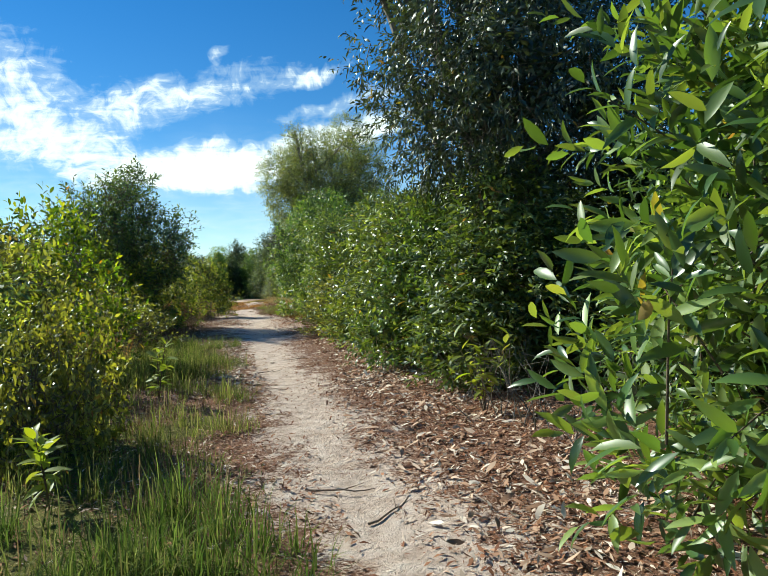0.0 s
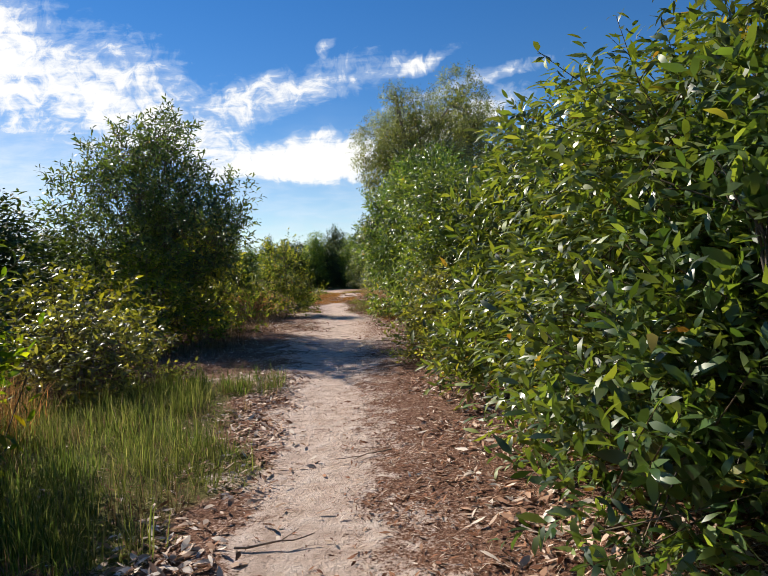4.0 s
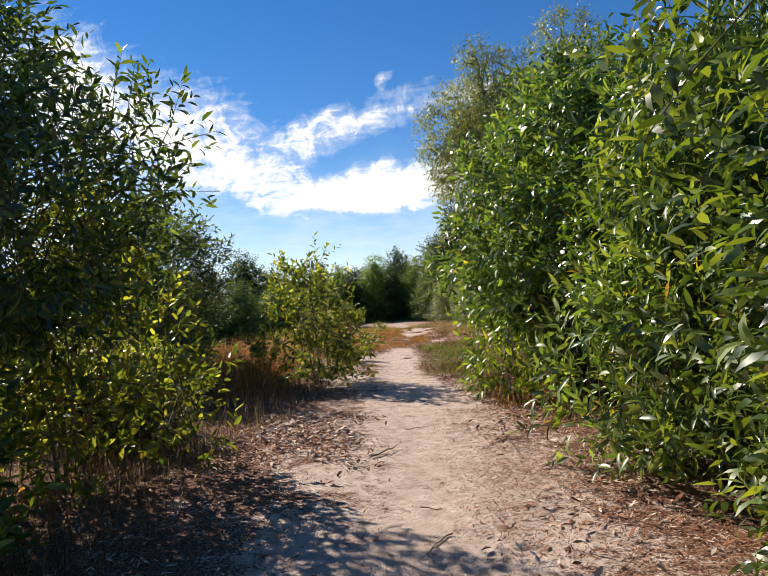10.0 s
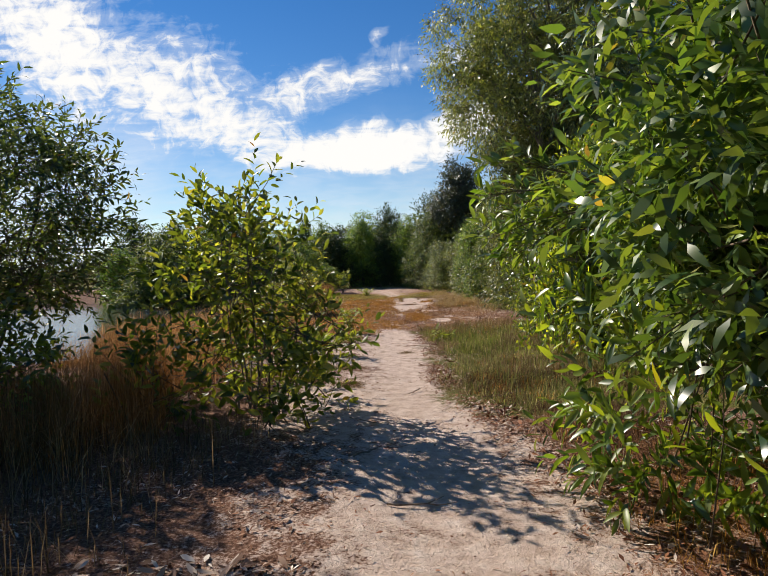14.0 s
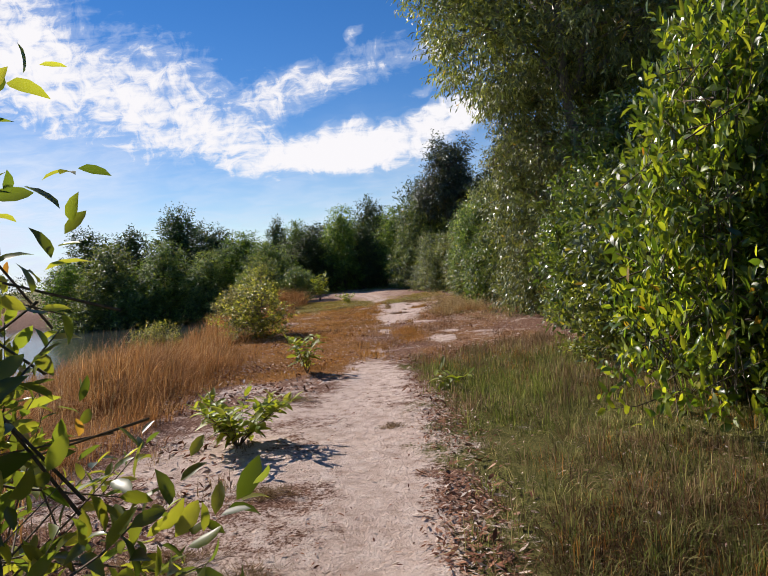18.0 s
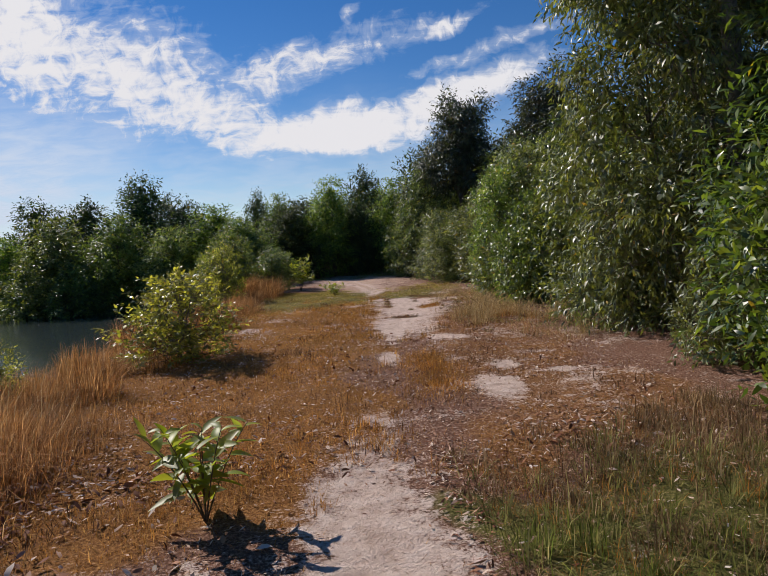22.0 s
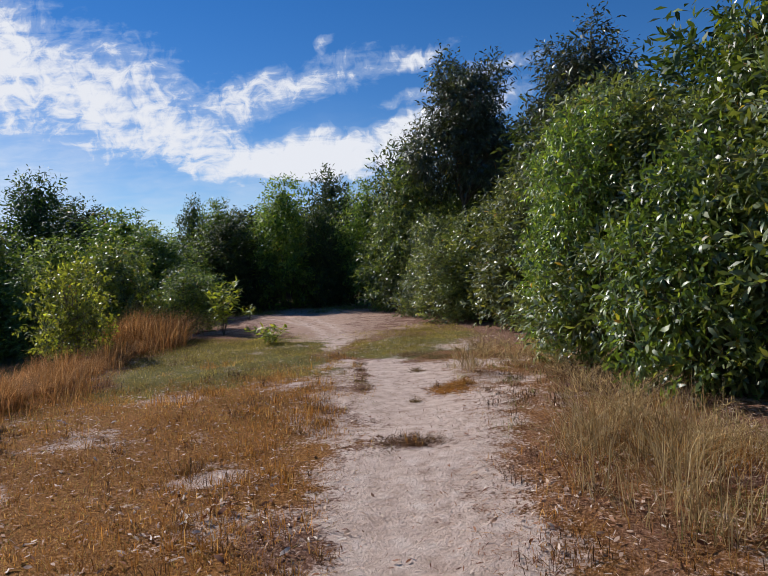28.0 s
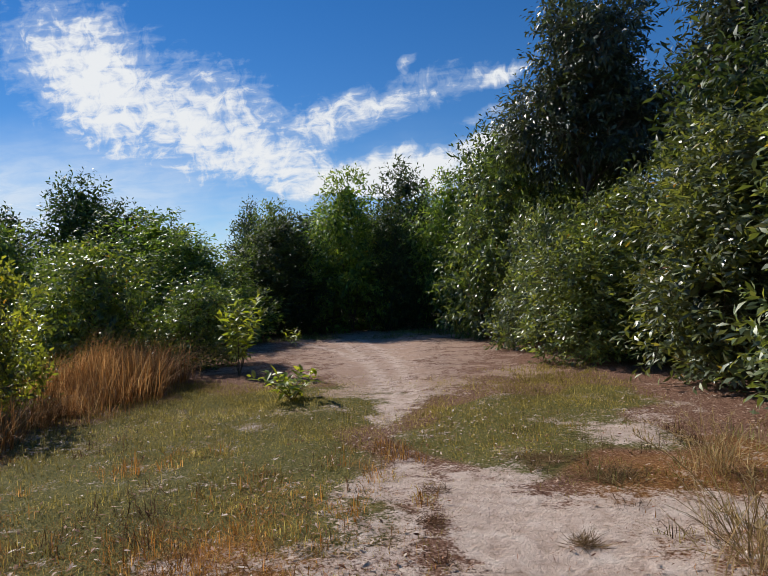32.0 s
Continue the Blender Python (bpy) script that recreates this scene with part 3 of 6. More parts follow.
# radius, height and recipe of each kind
KINDS = {
    "broad_a": (1.5, 4.0, lambda: grow(11, 4.0, 1.5, 0.03, 17, 2300, 9, 0.128, 0.28, LEAF_BROAD, BARK_DARK, lobe_size=0.37, droop=0.25, inner=0.06)),
    "broad_b": (1.5, 4.0, lambda: grow(12, 4.0, 1.5, 0.03, 16, 2300, 9, 0.126, 0.28, LEAF_BROAD, BARK_DARK, lobe_size=0.37, droop=0.30, inner=0.06)),
    "broad_low": (1.2, 2.4, lambda: grow(13, 2.4, 1.2, 0.02, 13, 1150, 8, 0.120, 0.31, LEAF_BROAD, BARK_DARK, lobe_size=0.40)),
    "broad_up": (1.5, 4.0, lambda: grow(31, 4.0, 1.5, 0.24, 18, 2500, 9, 0.122, 0.29, LEAF_FRESH, BARK, lobe_size=0.38, droop=0.2, stems=3, stem_r=0.045, inner=0.06)),
    "near": (1.2, 3.2, lambda: grow(14, 3.2, 1.2, 0.02, 18, 1250, 10, 0.145, 0.27, LEAF_FRESH, BARK_DARK, droop=0.05, fine="full", lobe_size=0.38)),
    "fresh": (1.2, 3.2, lambda: grow(32, 3.2, 1.2, 0.02, 15, 900, 8, 0.140, 0.30, LEAF_FRESH, BARK_DARK, droop=0.0, lobe_size=0.38)),
    "sunlit": (1.2, 2.6, lambda: grow(28, 2.6, 1.2, 0.02, 26, 540, 7, 0.115, 0.40, LEAF_SUNLIT, BARK, open_=0.8, droop=0.0, lobe_size=0.28, stems=6, stem_r=0.012, profile=[1.0, 1.05, 0.75, 0.35], fine="full")),
    "yellow": (1.1, 2.3, lambda: grow(15, 2.3, 1.1, 0.06, 18, 500, 8, 0.122, 0.40, LEAF_YELLOW, BARK, open_=0.7, droop=0.0, lobe_size=0.30)),
    "yellow_low": (0.9, 1.3, lambda: grow(16, 1.3, 0.9, 0.03, 14, 450, 8, 0.098, 0.36, LEAF_YELLOW, BARK, open_=0.5, lobe_size=0.34)),
    "narrow_a": (1.5, 4.0, lambda: grow(17, 4.0, 1.5, 0.03, 22, 2000, 8, 0.140, 0.27, LEAF_NARROW, BARK_DARK, lobe_size=0.40, fine=False)),
    "olive_a": (1.5, 4.0, lambda: grow(18, 4.0, 1.5, 0.03, 15, 2500, 8, 0.132, 0.31, LEAF_OLIVE, BARK_DARK, droop=0.25, lobe_size=0.37, fine=False)),
    "olive_b": (1.5, 4.0, lambda: grow(19, 4.0, 1.5, 0.03, 14, 2500, 8, 0.130, 0.32, LEAF_OLIVE, BARK_DARK, droop=0.2, lobe_size=0.38, fine=False)),
    "olive_low": (1.4, 2.5, lambda: grow(27, 2.5, 1.4, 0.02, 12, 1600, 8, 0.122, 0.31, LEAF_OLIVE, BARK_DARK, droop=0.1, lobe_size=0.38, fine=False)),
    "airy": (2.0, 5.4, lambda: grow(20, 5.4, 2.0, 0.26, 20, 2600, 8, 0.132, 0.27, LEAF_NARROW, BARK_DARK, droop=0.1, stems=5, open_=0.5, lobe_size=0.34, profile=[0.6, 0.85, 1.05, 0.75])),
    "tall_dark": (2.6, 7.0, lambda: grow(21, 7.0, 2.6, 0.40, 24, 5600, 8, 0.105, 0.24, LEAF_DARK, BARK, droop=0.5, stems=2, stem_r=0.08, open_=0.1, lobe_size=0.37)),
    "limbs": (1.9, 8.2, lambda: grow(34, 8.2, 1.9, 0.70, 8, 1500, 8, 0.115, 0.24, LEAF_DARK, BARK, droop=0.5, stems=3, stem_r=0.11, open_=0.3, lobe_size=0.40, profile=[0.6, 0.6, 1.0, 0.7], lean=(-1.9, 0.0), fine=False)),
    "gum": (5.0, 12.0, lambda: grow(22, 12.0, 5.0, 0.42, 26, 11500, 8, 0.150, 0.24, LEAF_GUM, BARK, droop=0.55, stems=2, stem_r=0.16, open_=0.12, lobe_size=0.29, profile=[0.25, 0.42, 0.95, 0.8], fine=False)),
    "droop": (2.2, 6.6, lambda: grow(30, 6.6, 2.2, 0.06, 24, 5200, 8, 0.125, 0.26, LEAF_DROOP, BARK, droop=0.6, stems=2, stem_r=0.05, open_=0.1, lobe_size=0.34, profile=[0.55, 0.9, 1.0, 0.7], fine=False)),
    "spire": (1.9, 9.0, lambda: grow(23, 9.0, 1.9, 0.45, 15, 2500, 8, 0.20, 0.29, LEAF_DARK, BARK_DARK, droop=0.4, stems=1, stem_r=0.09, open_=0.35, lobe_size=0.42, top_taper=1.6, fine=False)),
    "back": (2.0, 5.5, lambda: grow(24, 5.5, 2.0, 0.04, 16, 1300, 7, 0.22, 0.30, LEAF_WOOD, BARK_DARK, lobe_size=0.42, fine=False)),
    "far": (2.0, 5.5, lambda: grow(25, 5.5, 2.0, 0.03, 14, 1800, 7, 0.20, 0.32, LEAF_WOOD, BARK_DARK, lobe_size=0.36, open_=0.15, fine=False)),
    "far_b": (2.0, 5.5, lambda: grow(26, 5.5, 2.0, 0.03, 13, 1800, 7, 0.20, 0.32, LEAF_GROVE, BARK_DARK, lobe_size=0.37, open_=0.15, fine=False)),
    "far_c": (2.0, 5.5, lambda: grow(29, 5.5, 2.0, 0.05, 12, 1800, 7, 0.20, 0.32, LEAF_WOOD, BARK_DARK, lobe_size=0.40, open_=0.15, top_taper=1.0, fine=False)),
}


# ---------------------------------------------------------------- ground
rng = np.random.default_rng(5)
_w = [(rng.uniform(0, 6.28), rng.uniform(0, 6.28), f, a) for f, a in ((0.9, 0.018), (1.7, 0.012), (3.1, 0.009), (5.3, 0.006), (9.1, 0.004))]
BANK_Y = (-60, 20, 27, 30, 33, 37, 42, 47, 52, 56, 60, 64, 75)
BANK_X = (-14.0, -14.0, -9.0, -5.6, -4.5, -4.6, -4.5, -4.7, -5.4, -6.4, -8.0, -11.5, -30.0)


def ground_z(x, y):
    x, y = np.asarray(x, float), np.asarray(y, float)
    z = np.zeros(np.broadcast(x, y).shape)
    for a, b, f, amp in _w:
        z = z + amp * np.sin(f * x + a + 0.6 * np.sin(f * 0.7 * y)) * np.sin(f * y * 0.9 + b)
    near = np.exp(-((x - track_x(y)) / 0.55) ** 2)
    z = z * np.clip(1 - np.abs(x) / 60, 0, 1) - 0.035 * near
    # bank down to the pond
    edge = np.interp(y, BANK_Y, BANK_X)
    drop = np.clip((edge - x) / 2.6, 0, 1)
    pond = drop * drop * (3 - 2 * drop) * np.clip((y - 22) / 6, 0, 1) * np.clip((67.5 - y) / 5, 0, 1) * np.clip((x + 34) / 5, 0, 1)
    return z - 1.75 * pond


TRACK = [(-40, 0.8, 0.7), (0, 0.95, 0.5), (3, 0.85, 0.45), (5, 0.75, 0.48), (9, 0.62, 0.50), (13, 0.5, 0.55), (15, 0.6, 0.95), (17, 0.68, 1.25), (20, 0.72, 1.40), (23, 0.58, 1.15),
         (25, 0.5, 0.85), (27, 0.22, 0.55), (29, 0.2, 0.62), (31, 0.0, 0.85), (33, 0.05, 0.52), (34.3, 0.1, 0.32), (35.2, 0.1, 0.10)]
TR = np.array(TRACK)
FIELD = np.array([(35.2, 0.05, 0.1), (37.5, 0.24, 0.14), (39, 0.30, 0.17), (40.2, 0.45, 0.36), (41, 0.5, 0.60), (43.5, 0.72, 0.85), (45, 0.95, 1.15), (46.3, 0.85, 1.0), (47.2, 0.55, 0.60),
                  (47.9, 0.02, 0.20), (49.3, -0.2, 0.18), (50.3, -0.15, 0.45), (51.5, -0.3, 1.2), (54, -0.6, 2.2), (57, -1.0, 2.9), (60, -1.2, 3.1), (63, -1.2, 2.0)])
ALL = np.concatenate([TR, FIELD[1:]])


def track_x(y):
    return np.interp(y, ALL[:, 0], ALL[:, 1])


def sand_share(x, y):
    half = np.interp(y, ALL[:, 0], ALL[:, 2])
    s = np.clip(1.1 - np.abs(x - track_x(y)) / np.maximum(half, 0.05) * 0.66, 0, 1) * np.clip(half / 0.4, 0.25, 1) * np.interp(y, [34.5, 36, 39, 41, 45, 50, 52], [1.0, 0.7, 0.85, 1.1, 1.1, 0.9, 0.78])
    inside = np.clip((y - 34) / 2, 0, 1) * np.clip((53 - y) / 2, 0, 1) * np.clip((5.2 - x) / 1.2, 0, 1)
    s = np.maximum(s, inside * (0.06 + 0.24 * np.clip(np.sin(2.1 * x + 0.7 * np.sin(1.3 * y)) * np.sin(1.5 * y + 1.2 * np.sin(1.1 * x)), 0, 1) + 0.08 * np.clip(x, 0, 2) / 2))
    for px, py, rx, ry, a in ((1.40, 36.3, 0.26, 0.55, 1.5), (1.66, 37.3, 0.22, 0.35, 1.2), (2.3, 36.9, 0.5, 0.14, 0.9), (2.2, 38.1, 0.35, 0.16, 0.9), (1.15, 39.9, 0.32, 0.45, 1.2), (-0.55, 45.5, 0.30, 0.22, 1.1), (0.1, 35.3, 0.4, 0.8, 0.6), (-0.45, 26.6, 0.85, 2.2, 1.05), (-1.2, 29.4, 1.2, 1.3, 0.9), (1.35, 39.75, 0.32, 0.35, 1.2), (0.25, 38.2, 0.16, 0.6, 1.0),
                              (-0.8, 42.4, 0.28, 0.25, 0.9), (-2.6, 42.0, 0.5, 0.5, 0.7), (-2.2, 29.3, 1.6, 1.4, 0.62), (-1.0, 31.3, 0.8, 1.2, 0.75), (-1.8, 32.6, 0.6, 0.4, 0.8), (1.9, 48.3, 0.6, 0.7, 0.7), (2.0, 46.55, 0.65, 0.35, 0.95),
                              (-1.8, 45.3, 0.6, 0.5, 0.6), (-0.7, 13.6, 0.7, 0.3, 0.7), (1.6, 52.5, 0.9, 1.0, 0.7), (-3.4, 54.0, 0.9, 0.8, 0.6), (0.3, 3.6, 0.6, 0.5, 0.8), (1.3, 2.4, 0.6, 0.6, 0.7)):
        s = np.maximum(s, a * np.exp(-((x - px) / rx) ** 2 - ((y - py) / ry) ** 2))
    # grassy strip between the wheel tracks and rusty islands on the sand
    for px, py, rx, ry, a in ((0.30, 46.1, 0.10, 1.6, 0.6), (1.35, 44.9, 0.32, 0.35, 1.0), (0.62, 39.4, 0.16, 1.1, 0.8), (0.62, 42.9, 0.34, 0.16, 0.7), (1.5, 47.3, 0.5, 0.3, 0.8)):
        s = s * (1 - a * np.exp(-((x - px) / rx) ** 2 - ((y - py) / ry) ** 2))
    return s


def box_share(x, y, x0, x1, y0, y1, soft=0.5):
    x, y = x + 0.30 * np.sin(1.7 * y + 0.6) + 0.16 * np.sin(4.3 * y + 2 * x), y + 0.35 * np.sin(1.9 * x) + 0.2 * np.sin(4.7 * x + y)
    return np.clip((x - x0) / soft, 0, 1) * np.clip((x1 - x) / soft, 0, 1) * np.clip((y - y0) / soft, 0, 1) * np.clip((y1 - y) / soft, 0, 1)


def green_share(x, y):
    g = box_share(x, y, -3.5, 0.15, 7.8, 13.0, 0.7)
    g = np.maximum(g, box_share(x, y, 0.3, 4.5, 25.4, 34.2, 0.7))
    g = np.maximum(g, 0.85 * box_share(x, y, -4.0, 0.3, 45.2, 52.0, 0.9))
    g = np.maximum(g, 0.75 * box_share(x, y, 0.0, 2.8, 47.4, 50.8, 0.5))
    g = np.maximum(g, 0.8 * box_share(x, y, -3.0, 0.1, 0.5, 6.0, 0.7))
    far = np.clip((np.hypot(x, y - 30) - 45) / 20, 0, 1)
    behind = 0.8 * np.maximum(np.clip((x - 4.6) / 1.5, 0, 1), np.clip((-4.4 - x) / 1.5, 0, 1) * np.clip((27 - y) / 3, 0, 1))
    return np.maximum(g, np.maximum(far, behind))


def rust_share(x, y):
    g = box_share(x, y, -5.5, 0.4, 32.5, 46.4, 0.8)
    g = np.maximum(g, 0.55 * box_share(x, y, 0.2, 3.6, 33.5, 48.5, 0.8))
    g = np.maximum(g, 0.5 * box_share(x, y, 1.0, 3.0, 22.0, 28.0, 0.5))
    return np.maximum(g, 0.8 * box_share(x, y, -6.0, -2.2, 28.5, 34.0, 0.6))


def axis(inner, outer):
    return np.array(sorted(set(np.round(np.concatenate([inner, outer]), 3))))


gx = axis(np.arange(-7.0, 5.01, 0.10), np.array([-3000, -1500, -700, -350, -180, -110, -83, -75, -67, -60, -50, -40, -30, -26, -22, -19, -16.5, -14.5, -13, -12, -11, -10.2, -9.4, -8.6, -8, -7.5, 5.5, 6, 7, 8.5, 11, 15, 22, 40, 80, 180, 400, 900, 3000]))
gy = axis(np.arange(-2.0, 62.01, 0.11), np.array([-3000, -1000, -300, -100, -40, -20, -10, -6, -4, -3, 62.6, 63.5, 65, 67, 70, 74, 78, 83, 87, 90, 95, 102, 115, 140, 190, 300, 600, 1200, 3000]))
X, Y = np.meshgrid(gx, gy)
Z = ground_z(X, Y)
nx, ny = len(gx), len(gy)
i = (np.arange(ny - 1)[:, None] * nx + np.arange(nx - 1)[None]).ravel()
me = mesh_from("ground", np.stack([X, Y, Z], -1).reshape(-1, 3), [np.stack([i, i + 1, i + 1 + nx, i + nx], 1)], GROUND)
att = me.color_attributes.new("cover", "FLOAT_COLOR", "POINT")
marks = np.zeros_like(X)
for off, bend in ((0.0, 0.0), (0.42, 0.25), (0.15, -0.9)):
    line = np.interp(Y, [48.5, 50.5, 52.5, 54.5, 57.0, 60.0], [-0.15, -0.35, -0.60, -0.95, -1.6, -2.6]) + off + bend * ((Y - 50) / 8) ** 2
    marks = np.maximum(marks, np.exp(-((X - line) / 0.11) ** 2) * ((Y > 48.5) & (Y < 60)))
rgba = np.stack([sand_share(X, Y), green_share(X, Y), rust_share(X, Y), np.clip((Y - 49) / 3, 0, 1) * (1 - 0.9 * marks)], -1).astype(np.float32)
att.data.foreach_set("color", rgba.ravel())
ground = tagged(new("ground", me), "sandy walking track with brown leaf litter and dry grass", "ground", kind="structure")

me = bpy.data.meshes.new("water")
me.from_pydata([(-33, 24, -0.95), (-4.4, 24, -0.95), (-4.4, 67, -0.95), (-33, 67, -0.95)], [], [(0, 1, 2, 3)])
me.materials.append(WATER)
tagged(new("water", me), "still dark pond water beside the bank", "water", kind="structure")


# ---------------------------------------------------------------- shrubs beside the track
def row_of(rows, label, group, category="shrub", name="shrub"):
    for kind, x, y, r, h, turn in rows:
        plant(kind, x, y, r, h, turn, label, category, name, group)


row_of([("near", 2.68, 1.75, 1.2, 3.3, 0), ("near", 2.95, 12.0, 1.15, 2.9, 130), ("near", 2.9, 18.9, 1.1, 3.6, 70), ("near", 2.95, 23.3, 1.2, 3.9, 250)],
       "green broad-leaved shrub leaning over the track edge", "shrubs crowding the track")
row_of([("broad_a", 3.4, 6.8, 1.4, 2.9, 40), ("broad_b", 3.15, 9.4, 1.5, 2.9, 0), ("fresh", 2.75, 8.1, 0.95, 2.4, 140), ("narrow_a", 4.5, 4.0, 1.4, 3.2, 20), ("broad_b", 3.05, 16.3, 1.45, 3.2, 80), ("broad_a", 3.6, 14.2, 1.3, 2.6, 160), ("broad_b", 3.4, 17.3, 1.2, 3.1, 250), ("broad_up", 3.6, 20.0, 1.4, 3.9, 200), ("broad_up", 3.0, 22.4, 1.75, 4.8, 150), ("broad_a", 5.9, 26.6, 1.6, 5.2, 300)],
       "dense green shrub with glossy leaves down to the ground", "hedge of shrubs along the track")
row_of([("broad_low", 4.4, 28.0, 1.1, 2.3, 50), ("yellow", 3.6, 32.7, 0.8, 1.8, 50), ("broad_low", 4.2, 32.4, 1.3, 2.8, 170), ("fresh", 4.0, 34.4, 0.95, 2.9, 0), ("olive_low", 4.6, 36.6, 0.9, 1.9, 120),
        ("olive_low", 4.65, 40.6, 1.2, 2.2, 200), ("olive_low", 4.6, 42.9, 1.5, 3.0, 70), ("broad_low", 3.9, 44.3, 1.0, 2.6, 70), ("olive_a", 4.4, 45.9, 1.5, 3.6, 40), ("olive_b", 4.75, 48.3, 1.7, 4.6, 40), ("olive_a", 4.3, 50.9, 1.6, 3.4, 260),
        ("olive_b", 3.5, 53.4, 1.5, 3.0, 160), ("olive_low", 2.7, 55.9, 1.35, 2.7, 30), ("broad_a", 2.6, 58.8, 1.9, 5.5, 10)],
       "low olive-green shrub at the edge of the field", "front shrubs beside the field")
row_of([("sunlit", 3.5, 29.9, 1.0, 3.8, 120), ("fresh", 4.0, 30.7, 1.15, 4.2, 50), ("broad_b", 3.75, 46.4, 1.1, 3.7, 10)],
       "tall yellow-green shrub standing before the field hedge", "tall shrubs before the field hedge")
row_of([("broad_b", 5.0, 30.4, 1.7, 4.2, 20), ("olive_b", 5.8, 33.0, 1.8, 4.6, 0), ("olive_a", 6.4, 43.2, 1.7, 4.2, 70), ("broad_a", 6.0, 46.2, 1.5, 5.1, 220),
        ("olive_a", 6.0, 49.4, 1.6, 4.8, 260), ("olive_b", 5.2, 53.4, 1.6, 4.6, 160), ("narrow_a", 4.6, 59.4, 1.9, 5.0, 10)],
       "tall olive-green shrub in the hedge beside the field", "hedge of shrubs beside the field")
row_of([("back", 6.0, 3.0, 2.2, 3.6, 0), ("back", 6.2, 8.0, 2.2, 3.4, 60), ("back", 6.2, 13.0, 2.2, 3.6, 130), ("back", 6.2, 18.0, 2.2, 4.4, 200), ("back", 6.3, 23.0, 2.2, 5.0, 270),
        ("back", 6.6, 28.0, 2.2, 5.4, 20), ("back", 7.2, 33.0, 2.3, 5.2, 90), ("back", 7.6, 38.0, 2.3, 5.0, 150), ("back", 7.4, 43.0, 2.3, 5.4, 210), ("back", 7.0, 48.0, 2.3, 5.6, 280),
        ("back", 6.2, 53.0, 2.2, 5.6, 330), ("back", 3.8, -2.5, 2.0, 4.0, 300)],
       "dark green bush in the thicket behind the front row", "thicket behind the hedge")


row_of([("back", 10.0 + 0.9 * math.sin(2.3 * k), -3.0 + 5.2 * k, 2.4, 4.4 + 0.5 * math.sin(1.7 * k), 77 * k) for k in range(13)], "dark green bush in the thicket far from the track", "thicket behind the hedge")


def overhang(shrub, seed, root_at, tips):
    """Leafy branches of a shrub that reach out over the track; one part a branch, its leaves below it."""
    rng = np.random.default_rng(seed)
    back = shrub.matrix_basis.inverted()
    move = lambda p: np.array([back @ Vector(q) for q in p.reshape(-1, 3)])
    for tip in tips:
        a, b = np.array(root_at) + rng.normal(0, 0.08, 3), np.array(tip)
        u = np.linspace(0, 1, 9)[:, None]
        path = a + (b - a) * u + np.array([0, 0, 0.16]) * u * (1 - u) * 2 + rng.normal(0, 0.012, (9, 3)) * u
        runs = [(move(path), np.linspace(0.008, 0.0022, 9), 5)]
        base, along, face, size = [], [], [], []
        for k in range(11):
            f = 0.35 + 0.65 * k / 10
            at = np.array([np.interp(f, u[:, 0], path[:, c]) for c in range(3)])
            d = unit((b - a) * 0.9 + rng.normal(0, 0.5, 3) + np.array([0, 0, 0.15]))
            L = 0.26 if k < 10 else 0.16
            runs.append((move(np.linspace(at, at + d * L, 4)), np.linspace(0.003, 0.0014, 4), 4))
            for i in range(8):
                g = (i + 0.6) / 8
                r = unit(np.cross(d, rng.normal(size=3)))
                base.append(at + d * L * g)
                along.append(d * 0.8 + r * (1.0 - 0.5 * g))
                face.append(np.array([0, 0, 1.0]) + rng.normal(0, 0.45, 3))
                size.append(rng.uniform(0.10, 0.165))
        branch = part("branch", tubes_mesh("branch", runs, TWIG), shrub)
        size = np.array(size)
        if tip in tips[:3]:
            # the branches nearest to the track carry single leaves
            for p, d, f, L in zip(np.array(base), unit(np.array(along)), np.array(face), size):
                side = unit(np.cross(d, f))
                up = np.cross(side, d)
                leaf = new("leaf", FRESH_LEAVES[int(rng.integers(3))])
                leaf.parent = branch
                leaf.matrix_basis = back @ Matrix(((side[0] * L, d[0] * L, up[0] * L, p[0]), (side[1] * L, d[1] * L, up[1] * L, p[1]), (side[2] * L, d[2] * L, up[2] * L, p[2]), (0, 0, 0, 1)))
            continue
        me = leaf_mesh("leaves", np.array(base), np.array(along), np.array(face), size, size * 0.29, rng.uniform(0.1, 0.8, len(size)), LEAF_FRESH, "full")
        me.vertices.foreach_set("co", move(np.array([v.co for v in me.vertices])).astype(np.float32).ravel())
        part("leaves", me, branch)


one = lambda *v: np.array([v], float)
FRESH_LEAVES = [leaf_mesh("leaf", one(0, 0, 0), one(0, 1, 0), one(0, 0, 1), np.ones(1), np.array([w]), np.array([b]), LEAF_FRESH, "full") for w, b in ((0.29, 0.25), (0.31, 0.5), (0.27, 0.75))]
near_track = min((o for o in bpy.data.objects if o.name.startswith("shrub") and o.parent is None), key=lambda o: (o.matrix_basis.translation - Vector((2.95, 23.3, 0))).length)
overhang(near_track, 41, (2.1, 23.9, 1.95), [(1.0, 24.45, 1.78), (1.2, 24.75, 1.9), (1.02, 24.3, 2.1), (1.3, 24.9, 2.1), (1.15, 24.6, 1.62), (1.4, 25.0, 1.8), (1.05, 24.1, 2.35)])
plant("tall_dark", 3.92, 7.4, 2.6, 6.6, 30, "dark domed tree with drooping leaves over the track", "tree", "tree")
plant("limbs", 4.2, 8.2, 1.9, 8.0, 0, "tall tree with bare grey limbs above the dark crown", "tree", "tree")
plant("gum", 5.5, 38.2, 5.1, 12.0, 0, "tall gum tree with grey trunk and hanging foliage", "tree", "tree")
